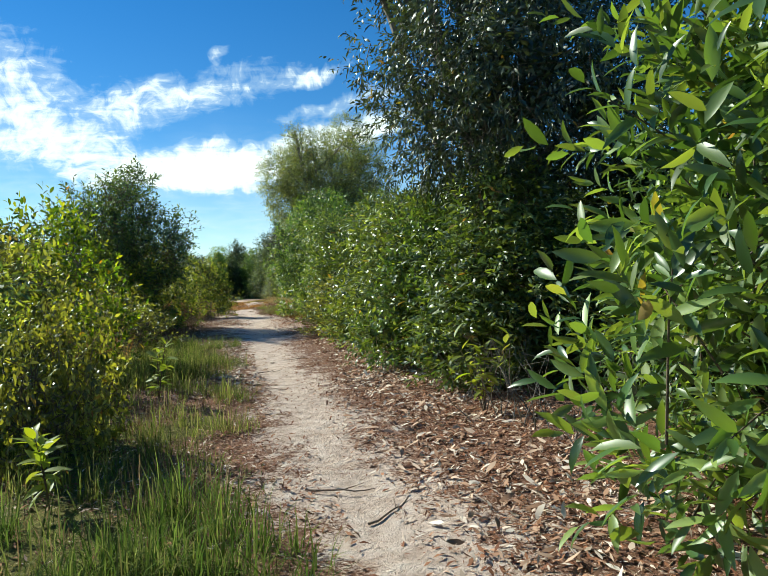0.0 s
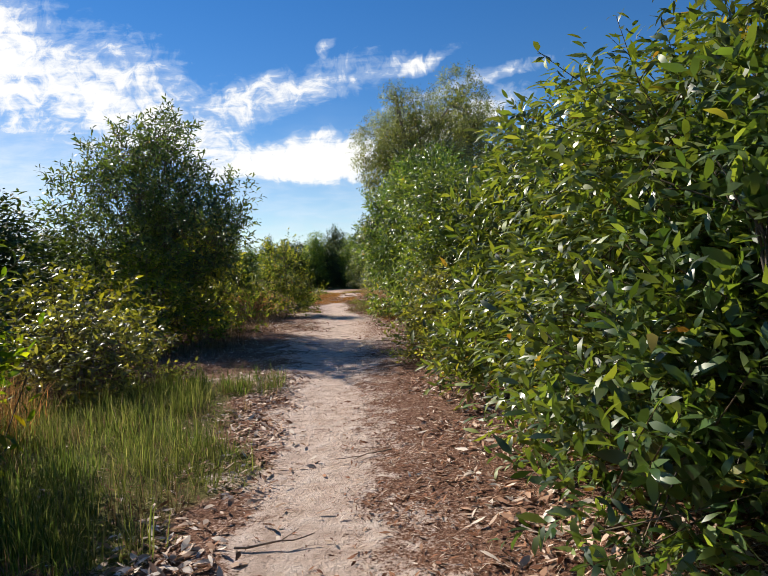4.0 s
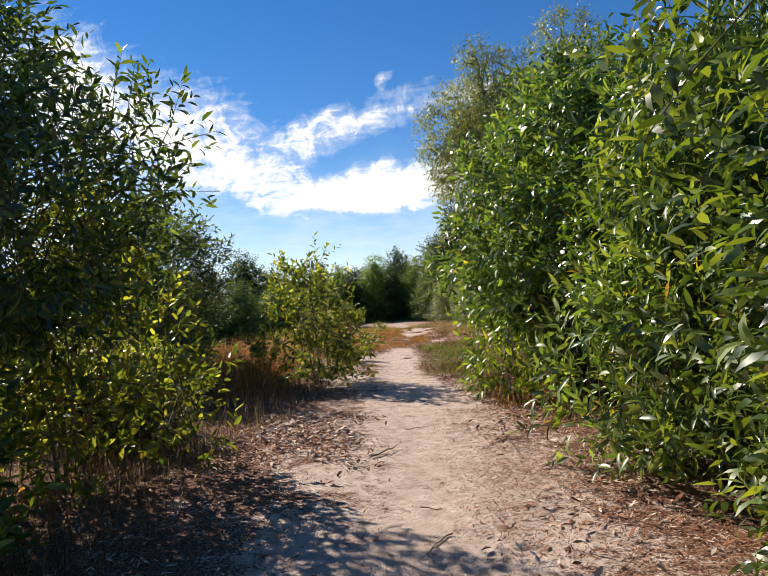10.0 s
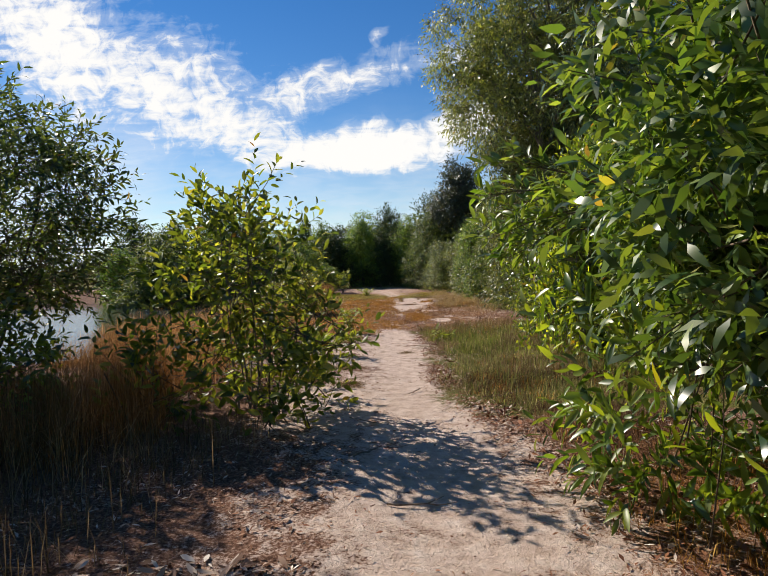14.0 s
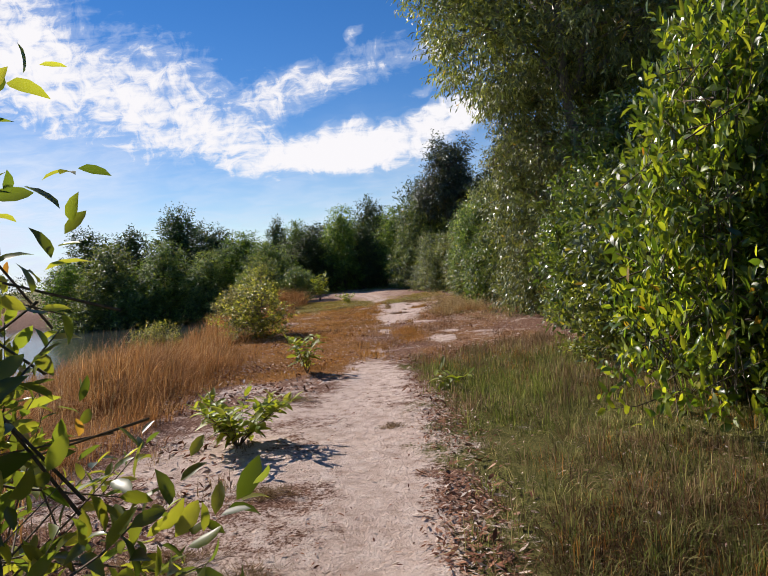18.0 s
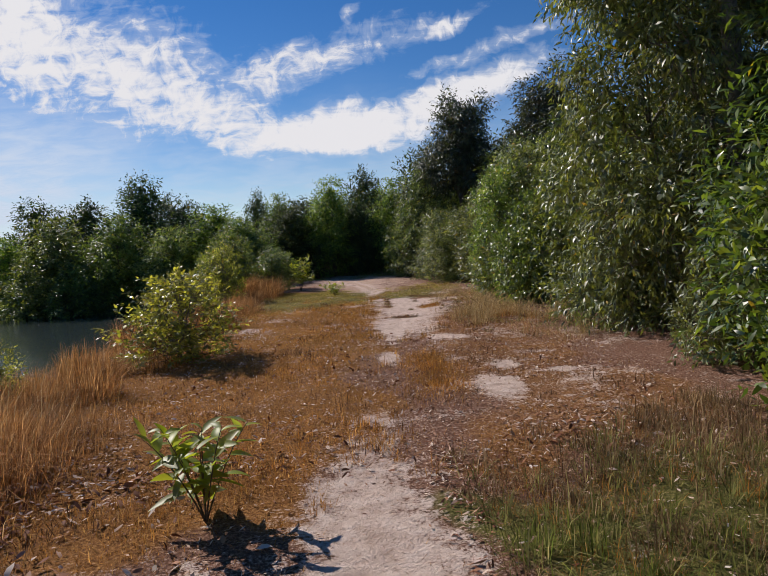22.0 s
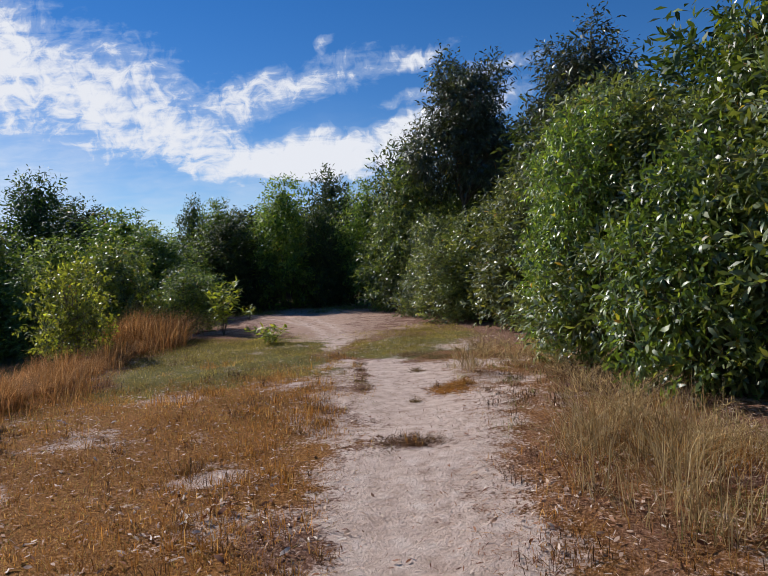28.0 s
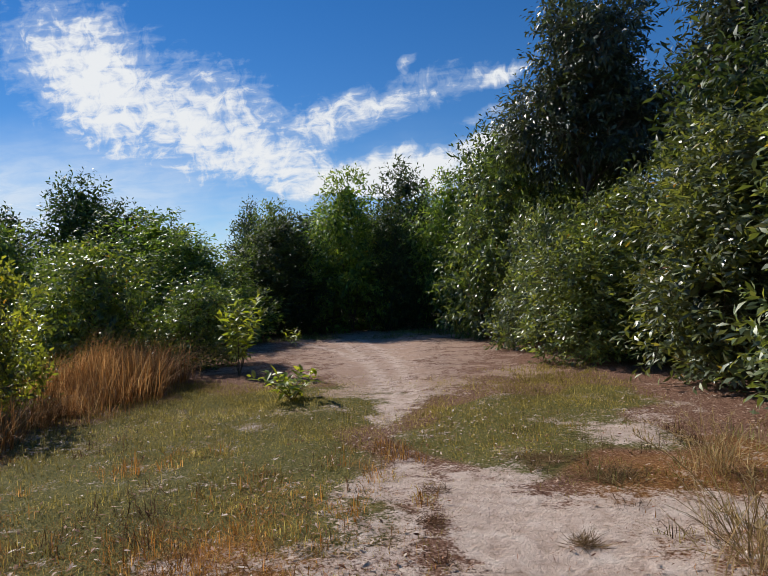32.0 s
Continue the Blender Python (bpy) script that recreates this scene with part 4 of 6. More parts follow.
plant("droop", 4.75, 38.7, 2.1, 6.6, 0, "olive drooping tree leafy down to the ground", "tree", "tree")
plant("narrow_a", 5.0, 35.6, 1.6, 4.5, 100, "dark green shrub beside the drooping tree", "shrub", "shrub")
row_of([("spire", 4.3, 57.0, 1.85, 9.0, 0), ("spire", 8.2, 58.0, 2.3, 10.0, 140)], "tall dark tree rising above the thicket", "dark tall trees", "tree", "tree")

row_of([("fresh", -2.9, 6.2, 0.95, 2.0, 20), ("yellow", -3.0, 8.2, 0.95, 2.2, 20), ("sunlit", -2.7, 10.0, 1.05, 2.8, 140)], "leafy green bush at the grass verge", "bushes on the verge")
row_of([("yellow", 2.2, 14.3, 0.85, 1.4, 40), ("yellow_low", 2.7, 13.5, 0.8, 1.15, 190)], "low yellow-green shrub before the taller hedge", "low shrubs before the hedge")
row_of([("yellow_low", -2.4, 12.9, 0.9, 1.1, 0), ("yellow_low", -3.4, 14.4, 1.2, 1.5, 90), ("yellow_low", -2.4, 3.7, 0.6, 0.9, 200), ("yellow_low", -1.35, 4.8, 0.5, 1.15, 100)], "yellow-green weedy bush on the verge", "weedy bushes")
plant("airy", -3.5, 18.9, 2.0, 5.3, 0, "slender airy tree with many thin stems", "tree", "tree")
row_of([("sunlit", -3.0, 17.4, 1.2, 2.1, 60), ("sunlit", -2.6, 19.7, 1.25, 3.0, 160), ("yellow", -3.0, 21.4, 0.9, 1.3, 10), ("narrow_a", -4.1, 22.2, 1.0, 1.7, 70), ("back", -6.5, 17.0, 2.0, 3.4, 0), ("back", -6.8, 11.5, 2.0, 3.2, 90), ("back", -6.4, 6.0, 2.0, 3.0, 10), ("back", -7.4, 22.5, 1.8, 3.0, 50), ("broad_low", -5.4, 23.8, 1.3, 2.2, 20), ("yellow_low", -4.2, 25.0, 1.0, 1.5, 60), ("back", -8.4, 28.0, 1.8, 3.0, 150)],
       "shady green bush under the slender tree", "bushes under the tree")
plant("airy", -5.2, 26.9, 2.0, 4.6, 140, "slender tree with drooping leaves beside the pond", "tree", "tree")
plant("sunlit", -1.5, 26.0, 1.3, 2.7, 0, "sunlit young shrub with round yellow-green leaves", "shrub", "shrub")

row_of([("yellow", -2.95, 39.2, 0.95, 1.4, 80), ("yellow_low", -4.5, 36.6, 0.5, 0.7, 130), ("yellow_low", -4.7, 44.4, 0.8, 1.2, 210), ("yellow", -5.2, 50.0, 0.8, 1.9, 190), ("broad_low", -5.9, 53.6, 1.2, 2.4, 100), ("broad_low", -4.3, 54.6, 1.0, 1.7, 30)],
       "small leafy shrub on the pond bank", "shrubs on the pond bank")
row_of([("far_b", -6.6, 59.8, 1.8, 3.3, 0), ("far_b", -8.3, 62.0, 2.4, 4.1, 40), ("far_c", -11.0, 64.4, 2.6, 5.0, 70), ("far_b", -10.4, 60.4, 2.0, 4.6, 90), ("far", -14.3, 67.6, 2.6, 6.9, 300), ("far_b", -13.6, 60.8, 2.4, 5.6, 220), ("far_c", -18.2, 66.6, 2.8, 5.8, 20), ("far_b", -17.2, 61.4, 2.5, 5.8, 250), ("far_c", -21.2, 68.6, 2.6, 5.8, 120), ("far_b", -20.2, 63.0, 2.0, 4.8, 50), ("far", -24.2, 69.4, 1.6, 3.6, 10)],
       "rounded green tree at the pond end of the clearing", "trees at the pond end", "tree", "tree")
row_of([("far", -4.8, 63.0, 1.9, 4.2, 10), ("far_b", -2.4, 63.2, 1.8, 5.3, 80), ("far_c", 0.0, 66.0, 2.2, 6.1, 150), ("far_b", 1.2, 62.6, 1.6, 5.0, 20), ("far", 2.9, 63.0, 2.2, 6.8, 220), ("far_c", 5.4, 62.5, 2.6, 5.8, 290), ("far", -7.8, 69.6, 1.3, 5.7, 330), ("far_b", -5.6, 66.0, 1.5, 4.9, 30), ("far", -0.9, 63.4, 1.2, 4.4, 200), ("back", -1.0, 69.5, 3.0, 5.4, 45), ("back", 9.0, 62.0, 2.6, 5.8, 100), ("back", -4.5, 69.0, 3.0, 5.2, 200)],
       "green tree in the wood closing the clearing", "wood at the end of the clearing", "tree", "tree")


# ---------------------------------------------------------------- grass, litter and sticks
def scatter(rng, n, x0, x1, y0, y1, density):
    """n points in a box, kept by a density function in 0..1."""
    pts = np.empty((0, 2))
    while len(pts) < n:
        q = np.stack([rng.uniform(x0, x1, 3 * n), rng.uniform(y0, y1, 3 * n)], 1)
        q = q[rng.uniform(size=3 * n) < density(q[:, 0], q[:, 1])]
        if not len(q):
            break
        pts = np.concatenate([pts, q])
    return pts[:n]


def wave(x, y, f, a=0.0):
    """Soft clumps in 0..1."""
    v = np.sin(f * x + a + 1.3 * np.sin(0.63 * f * y + a)) + np.sin(f * 0.83 * y - a * 2 + 1.1 * np.sin(0.71 * f * x)) + 0.6 * np.sin(2.3 * f * x + 1.9 * f * y)
    return np.clip(0.5 + 0.27 * v, 0, 1)


def grass(seed, pts, low, high, width, material, lean=0.35, label="", name="grass", simple=False, height_at=None, wind=0.0):
    """Bent blades, three triangles each, in one mesh."""
    rng = np.random.default_rng(seed)
    n = len(pts)
    h = rng.uniform(low, high, n) * rng.uniform(0.6, 1.0, n)
    if height_at is not None:
        h = h * height_at(pts[:, 0], pts[:, 1])
    a = rng.uniform(0, 6.283, n)
    tilt = np.abs(rng.normal(0, lean, n))
    d = np.stack([np.cos(a), np.sin(a), np.zeros(n)], 1)
    side = np.stack([-np.sin(a), np.cos(a), np.zeros(n)], 1)
    base = np.stack([pts[:, 0], pts[:, 1], ground_z(pts[:, 0], pts[:, 1]) - 0.01], 1)
    up = np.array([0, 0, 1.0])
    mid = base + up * (h * 0.55)[:, None] + d * (h * tilt * 0.4)[:, None]
    tip = base + up * (h * np.clip(1 - 0.3 * tilt, 0.3, 1))[:, None] + d * (h * tilt * 1.25)[:, None]
    blown = np.array([1.0, -0.25, -0.12]) * (wind * h * rng.uniform(0.2, 1.3, n))[:, None]
    mid, tip = mid + blown * 0.3, tip + blown
    w = (width * rng.uniform(0.6, 1.3, n))[:, None]
    if simple:
        v = np.stack([base + side * w, base - side * w, tip], 1)
        return tagged(new(name, mesh_from(name, v.reshape(-1, 3), [np.arange(3 * n).reshape(n, 3)], material)), label, "grass", kind="stuff")
    v = np.stack([base + side * w, base - side * w, mid + side * w * 0.7, mid - side * w * 0.7, tip], 1)
    k = np.arange(n)[:, None] * 5
    me = mesh_from(name, v.reshape(-1, 3), [k + [2, 3, 4], k + [0, 1, 3, 2]], material)
    return tagged(new(name, me), label, "grass", kind="stuff")


def tufts(seed, spots, per, spread, low, high, width, material, label, lean=0.8):
    """Clumps of bent blades that spread from each spot; one mesh."""
    rng = np.random.default_rng(seed)
    c = len(spots)
    grown = np.repeat(rng.uniform(0.55, 1.25, c), per)
    off = rng.normal(0, spread, (c * per, 2)) * grown[:, None]
    at = np.repeat(np.asarray(spots), per, 0) + off
    n = len(at)
    h = rng.uniform(low, high, n) * grown
    d = unit(np.concatenate([off / spread + rng.normal(0, 0.8, (n, 2)), np.zeros((n, 1))], 1))
    side = np.stack([-d[:, 1], d[:, 0], np.zeros(n)], 1)
    tilt = np.abs(rng.normal(0.25, lean, n))[:, None]
    base = np.stack([at[:, 0], at[:, 1], ground_z(at[:, 0], at[:, 1]) - 0.01], 1)
    up, H = np.array([0, 0, 1.0]), h[:, None]
    k = 1 / np.sqrt(1 + tilt ** 2)
    mid = base + (up * 0.62 + d * tilt * 0.40) * H * k
    tip = base + (up * 0.92 + d * tilt * 1.05) * H * k - up * H * tilt * 0.10
    tip[:, 2] = np.maximum(tip[:, 2], base[:, 2] + 0.012)
    w = (width * rng.uniform(0.6, 1.3, n))[:, None]
    v = np.stack([base + side * w, base - side * w, mid + side * w * 0.75, mid - side * w * 0.75, tip], 1)
    k = np.arange(n)[:, None] * 5
    return tagged(new("grass", mesh_from("grass", v.reshape(-1, 3), [k + [2, 3, 4], k + [0, 1, 3, 2]], material)), label, "grass", kind="stuff")


def edge_right(y):
    return np.interp(y, ALL[:, 0], ALL[:, 1] + ALL[:, 2])


def edge_left(y):
    return np.interp(y, ALL[:, 0], ALL[:, 1] - ALL[:, 2])


def soft(v, a, b):
    return np.clip((v - a) / (b - a), 0, 1)


R = np.random.default_rng(77)
verge = lambda x, y: soft(x, edge_right(y) - 0.05, edge_right(y) + 0.45) * box_share(x, y, 0.1, 4.8, 25.4, 34.4, 0.8)
grass(1, scatter(R, 11000, -3.6, 0.1, 7.6, 13.2, lambda x, y: box_share(x, y, -3.6, edge_left(y) - 0.3, 7.6, 13.2, 0.6) * (0.1 + 0.9 * wave(x, y, 2.2))),
      0.06, 0.22, 0.0026, GRASS_GREEN, 1.0, "green and yellow grass on the track verge")
tufts(101, scatter(R, 520, -3.6, 0.1, 7.6, 13.2, lambda x, y: box_share(x, y, -3.6, edge_left(y) - 0.35, 7.6, 13.2, 0.6) * (0.2 + 0.8 * wave(x, y, 2.2))), 34, 0.06, 0.10, 0.40, 0.0026, GRASS_GREEN, "tufts of long green grass on the track verge")
tufts(102, scatter(R, 170, -3.2, 0.25, 7.4, 13.2, lambda x, y: box_share(x, y, -3.4, edge_left(y) - 0.1, 7.4, 13.2, 0.4) * wave(x, y, 3.2, 1.0)), 22, 0.07, 0.08, 0.30, 0.0024, GRASS_STRAW, "dry brown tufts among the green grass")
grass(2, scatter(R, 7000, -3.4, 0.2, 0.2, 7.8, lambda x, y: box_share(x, y, -3.4, edge_left(y) - 0.05, 0.2, 7.8, 0.6) * wave(x, y, 2.6, 1.0) ** 1.3),
      0.06, 0.22, 0.0030, GRASS_GREEN, 1.0, "weedy green grass beside the track")
tufts(103, scatter(R, 330, -3.2, 0.1, 0.4, 7.8, lambda x, y: box_share(x, y, -3.4, edge_left(y) - 0.2, 0.3, 7.8, 0.6) * wave(x, y, 2.6, 1.0) ** 1.5), 34, 0.07, 0.10, 0.42, 0.0030, GRASS_GREEN, "tufts of weedy grass beside the track")
tufts(104, scatter(R, 90, -2.6, 0.2, 0.4, 7.8, lambda x, y: box_share(x, y, -2.8, edge_left(y), 0.3, 7.8, 0.4) * wave(x, y, 3.1, 3.0) ** 1.5), 20, 0.08, 0.08, 0.34, 0.0026, GRASS_STRAW, "dry stalks among the weedy grass")
grass(3, scatter(R, 85000, 0.6, 4.6, 25.6, 35.2, lambda x, y: verge(x, y) * (0.25 + 0.75 * wave(x, y, 1.9, 2.0))),
      0.02, 0.08, 0.0024, GRASS_OLIVE, 1.9, "fine olive-green grass beside the track", simple=True)
tufts(105, scatter(R, 620, 0.7, 4.6, 25.6, 35.2, lambda x, y: verge(x, y) * (0.2 + 0.8 * wave(x, y, 2.9, 2.0))), 30, 0.06, 0.06, 0.26, 0.0030, GRASS_OLIVE, "loose tufts of olive grass beside the track", 1.4)
tufts(106, scatter(R, 170, 0.8, 3.4, 27.0, 34.4, lambda x, y: verge(x, y) * wave(x, y, 1.5, 7.0) ** 2.5), 40, 0.07, 0.08, 0.26, 0.0034, GRASS_GREEN, "dark green grass tufts beside the track", 1.5)
tufts(107, scatter(R, 760, 0.6, 4.6, 24.6, 35.4, lambda x, y: soft(x, edge_right(y) - 0.1, edge_right(y) + 0.3) * box_share(x, y, 0.5, 4.8, 24.6, 35.6, 0.7) * wave(x, y, 2.4, 8.0) ** 2), 26, 0.06, 0.06, 0.26, 0.0028, GRASS_STRAW, "dry brown grass tufts among the green", 1.5)
tufts(108, scatter(R, 130, 0.9, 4.4, 26.0, 35.0, lambda x, y: verge(x, y) * wave(x, y, 1.3, 5.0) ** 2), 30, 0.07, 0.06, 0.20, 0.0020, GRASS_RUST, "rusty grass tufts on the verge", 1.3)
grass(4, scatter(R, 170000, -4.9, 0.6, 32.4, 49.2, lambda x, y: (1 - sand_share(x, y)) ** 2 * box_share(x, y, -5.2, 0.7, 32.3, 47.2, 1.2) * (0.35 + 0.65 * wave(x, y, 1.7, 3.0)) * (0.25 + 0.75 * wave(x, y, 6.3, 1.0) ** 2)),
      0.015, 0.055, 0.0030, GRASS_RUST, 1.9, "short rust-coloured dry grass over the field", simple=True)
tufts(109, scatter(R, 1300, -4.9, 0.5, 32.4, 49.0, lambda x, y: (1 - sand_share(x, y)) ** 2 * box_share(x, y, -5.2, 0.6, 32.3, 47.2, 1.2) * (0.15 + 0.85 * wave(x, y, 2.3, 3.0) ** 2)), 28, 0.07, 0.04, 0.13, 0.0022, GRASS_RUST, "low rust-coloured grass tufts over the field", 2.2)
tufts(110, scatter(R, 300, -4.6, 3.2, 33.0, 49.0, lambda x, y: (1 - sand_share(x, y)) ** 2 * box_share(x, y, -5.2, 3.4, 32.5, 49.2, 1.0) * wave(x, y, 2.9, 11.0) ** 3), 26, 0.06, 0.05, 0.18, 0.0022, GRASS_DARK, "dark dead grass tufts over the field", 1.3)
tufts(111, scatter(R, 620, -4.6, 2.6, 45.2, 52.2, lambda x, y: (1 - sand_share(x, y)) ** 2 * box_share(x, y, -4.8, 2.7, 45.2, 52.4, 1.0) * (0.2 + 0.8 * wave(x, y, 2.1, 5.0))), 34, 0.07, 0.03, 0.10, 0.0022, GRASS_GOLD, "olive grass tufts before the clearing", 1.6)
tufts(114, scatter(R, 160, 1.0, 2.7, 49.8, 53.0, lambda x, y: soft(x, 0.9, 1.6) * wave(x, y, 2.1, 4.0)), 30, 0.07, 0.03, 0.12, 0.0022, GRASS_GOLD, "olive grass at the edge of the clearing", 1.5)
tufts(115, scatter(R, 220, -4.4, 1.6, 59.6, 61.8, lambda x, y: soft(y, 59.6, 60.6) * wave(x, y, 1.7, 9.0)), 26, 0.10, 0.05, 0.20, 0.0040, GRASS_OLIVE, "olive grass below the wood", 1.2)
grass(5, scatter(R, 17000, 0.3, 3.6, 33.2, 48.8, lambda x, y: (1 - sand_share(x, y)) ** 2 * box_share(x, y, 0.1, 3.8, 33.0, 49.0, 0.8) * wave(x, y, 1.9, 4.0) ** 2 * (1 - 0.7 * soft(x, 1.2, 2.0)) * (0.1 + 0.9 * wave(x, y, 5.9, 2.0) ** 2)),
      0.02, 0.08, 0.0028, GRASS_RUST, 1.3, "patchy dry brown grass on the sandy field", simple=True)
grass(6, scatter(R, 52000, -4.6, 2.8, 47.6, 52.6, lambda x, y: (1 - sand_share(x, y)) ** 2 * box_share(x, y, -4.8, 2.9, 47.6, 52.6, 0.8) * (0.3 + 0.7 * wave(x, y, 1.6, 5.0))),
      0.02, 0.09, 0.0030, GRASS_GOLD, 1.3, "olive grass before the clearing", simple=True)
grass(7, scatter(R, 26000, -5.6, -1.6, 28.8, 36.5, lambda x, y: soft(-x, 2.0, 3.2) * box_share(x, y, -5.9, -1.6, 28.8, 36.5, 0.5) * wave(x, y, 1.8, 6.0) ** 1.3),
      0.35, 1.05, 0.0024, GRASS_TALL, 0.75, "tall orange dry grass on the pond bank", wind=0.45, height_at=lambda x, y: (0.35 + 0.65 * soft(-x, 2.0, 3.6)) * (0.5 + 0.6 * wave(x, y, 3.1, 2.2)) * np.interp(y, [31, 34.5, 36.5], [1.15, 1.1, 0.65]))
grass(8, scatter(R, 9000, -5.4, -2.9, 36.0, 50.0, lambda x, y: soft(-x, 2.9 + 0.5 * wave(x, y, 1.1, 2.0), 4.0) * wave(x, y, 2.0, 7.0) ** 1.6),
      0.20, 0.65, 0.0025, GRASS_TALL, 0.7, "dry grass along the bank edge", wind=0.4, height_at=lambda x, y: 0.4 + 0.7 * wave(x, y, 2.7, 4.2))
grass(9, scatter(R, 5000, -5.6, -3.4, 50.2, 53.2, lambda x, y: np.exp(-((x + 4.5) / 0.6) ** 2 - ((y - 51.6) / 0.9) ** 2) * wave(x, y, 2.2, 8.0)),
      0.5, 1.15, 0.0026, GRASS_TALL, 0.5, "tall rusty grass by the young trees", wind=0.35, height_at=lambda x, y: 0.5 + 0.6 * wave(x, y, 2.9, 1.2))
grass(23, scatter(R, 420, -5.0, -2.2, 28.8, 36.0, lambda x, y: soft(-x, 2.2, 3.0) * wave(x, y, 1.5, 2.0)), 0.8, 1.35, 0.0022, GRASS_PALE, 0.6, "long pale stalks swept over the dry grass", wind=0.6)
grass(24, scatter(R, 120, -3.8, -1.9, 23.4, 25.6, lambda x, y: 0.2 + 0.8 * wave(x, y, 2.5, 2.0)), 0.6, 1.1, 0.0022, GRASS_PALE, 0.6, "long pale stalks beside the sunlit shrub", wind=0.8)
grass(26, scatter(R, 1700, -3.4, -1.8, 9.4, 12.8, lambda x, y: box_share(x, y, -3.5, -1.7, 9.3, 12.9, 0.5) * wave(x, y, 2.1, 3.0) ** 1.5), 0.35, 0.95, 0.0026, GRASS_TALL, 0.6, "tall dry grass among the verge bushes", wind=0.3)
grass(10, scatter(R, 9000, -4.4, -2.0, 23.6, 28.6, lambda x, y: box_share(x, y, -4.4, -2.0, 23.6, 28.6, 0.5) * wave(x, y, 2.4, 9.0)),
      0.4, 1.15, 0.0024, GRASS_TALL, 0.6, "tall brown grass behind the sunlit shrub")
grass(11, scatter(R, 4500, -3.4, -0.6, 15.8, 25.2, lambda x, y: soft(-x, -edge_left(y) + 0.5, -edge_left(y) + 1.4) * wave(x, y, 2.0, 10.0)),
      0.15, 0.55, 0.0028, GRASS_STRAW, 0.7, "dry brown grass in the shade of the bushes")
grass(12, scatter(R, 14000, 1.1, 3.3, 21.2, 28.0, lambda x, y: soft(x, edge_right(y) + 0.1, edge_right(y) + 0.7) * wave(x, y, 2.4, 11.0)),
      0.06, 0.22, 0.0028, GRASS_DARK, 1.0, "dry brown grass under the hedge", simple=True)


GRASS_FRESH = blade_material("fresh_grass", (0.085, 0.145, 0.022), (0.16, 0.225, 0.034), (0.36, 0.37, 0.10))
tufts(112, scatter(R, 120, -1.5, 0.35, 1.0, 3.7, lambda x, y: box_share(x, y, -1.6, 0.25, 0.9, 3.8, 0.5) * wave(x, y, 3.6, 2.0)), 30, 0.06, 0.12, 0.40, 0.0036, GRASS_FRESH, "fresh green weedy grass at the track edge")
tufts(113, scatter(R, 130, -1.9, -0.1, 7.8, 13.4, lambda x, y: box_share(x, y, -2.0, -0.1, 7.8, 13.5, 0.4) * wave(x, y, 3.1, 6.0) ** 2), 30, 0.05, 0.12, 0.34, 0.0030, GRASS_FRESH, "fresh green grass tufts on the verge")


grass(21, scatter(R, 2800, 0.3, 1.25, 35.6, 39.2, lambda x, y: np.exp(-((x - 0.72) / 0.26) ** 2 - ((y - 37.3) / 1.0) ** 2) * (0.3 + 0.7 * wave(x, y, 4.0, 3.0))), 0.05, 0.20, 0.0022, GRASS_RUST, 1.1, "tangled rust-brown grass between the wheel tracks")
grass(22, scatter(R, 1500, 1.2, 3.2, 40.4, 43.6, lambda x, y: wave(x, y, 3.4, 5.0) ** 2 * soft(x, 1.1, 1.8)), 0.08, 0.26, 0.0022, GRASS_RUST, 0.9, "rust-brown grass before the feather grass")


tufts(120, scatter(R, 60, 1.5, 3.1, 22.4, 25.0, lambda x, y: soft(x, 1.5, 2.1) * wave(x, y, 2.3, 5.0)), 34, 0.08, 0.08, 0.30, 0.0026, GRASS_RUST, "rusty grass tufts at the foot of the hedge", 1.1)
tufts(121, scatter(R, 60, -2.8, -0.8, 26.6, 30.0, lambda x, y: soft(-x, 0.8, 1.5) * wave(x, y, 2.7, 2.0) ** 1.5), 26, 0.07, 0.05, 0.22, 0.0026, GRASS_STRAW, "dry tufts on the sandy bank", 1.2)
rim = lambda x, y: np.exp(-((sand_share(x, y) - 0.42) / 0.16) ** 2) * soft(y, 33.5, 35.5) * wave(x, y, 2.3, 4.0)
tufts(116, scatter(R, 260, -3.4, 0.9, 33.5, 48.5, rim), 30, 0.06, 0.05, 0.17, 0.0024, GRASS_RUST, "ragged rusty tufts at the rim of the sand", 1.1)
tufts(117, scatter(R, 150, -3.4, 2.6, 33.5, 48.5, rim), 26, 0.06, 0.05, 0.15, 0.0024, GRASS_DARK, "dark dead tufts at the rim of the sand", 1.3)
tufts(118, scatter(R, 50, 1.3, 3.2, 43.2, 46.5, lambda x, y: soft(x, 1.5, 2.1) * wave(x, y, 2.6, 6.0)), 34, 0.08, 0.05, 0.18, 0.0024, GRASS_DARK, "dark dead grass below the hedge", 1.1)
tufts(122, scatter(R, 55, 1.4, 3.1, 40.8, 43.4, lambda x, y: soft(x, 1.4, 1.9) * wave(x, y, 2.6, 3.0)), 26, 0.09, 0.15, 0.50, 0.0026, GRASS_PALE, "pale dry grass tufts below the hedge", 0.9)
tufts(119, scatter(R, 70, 1.2, 3.2, 39.5, 48.5, lambda x, y: soft(x, 1.3, 1.9) * wave(x, y, 2.2, 1.0)), 30, 0.07, 0.05, 0.16, 0.0022, GRASS_OLIVE, "olive grass tufts below the hedge", 1.1)


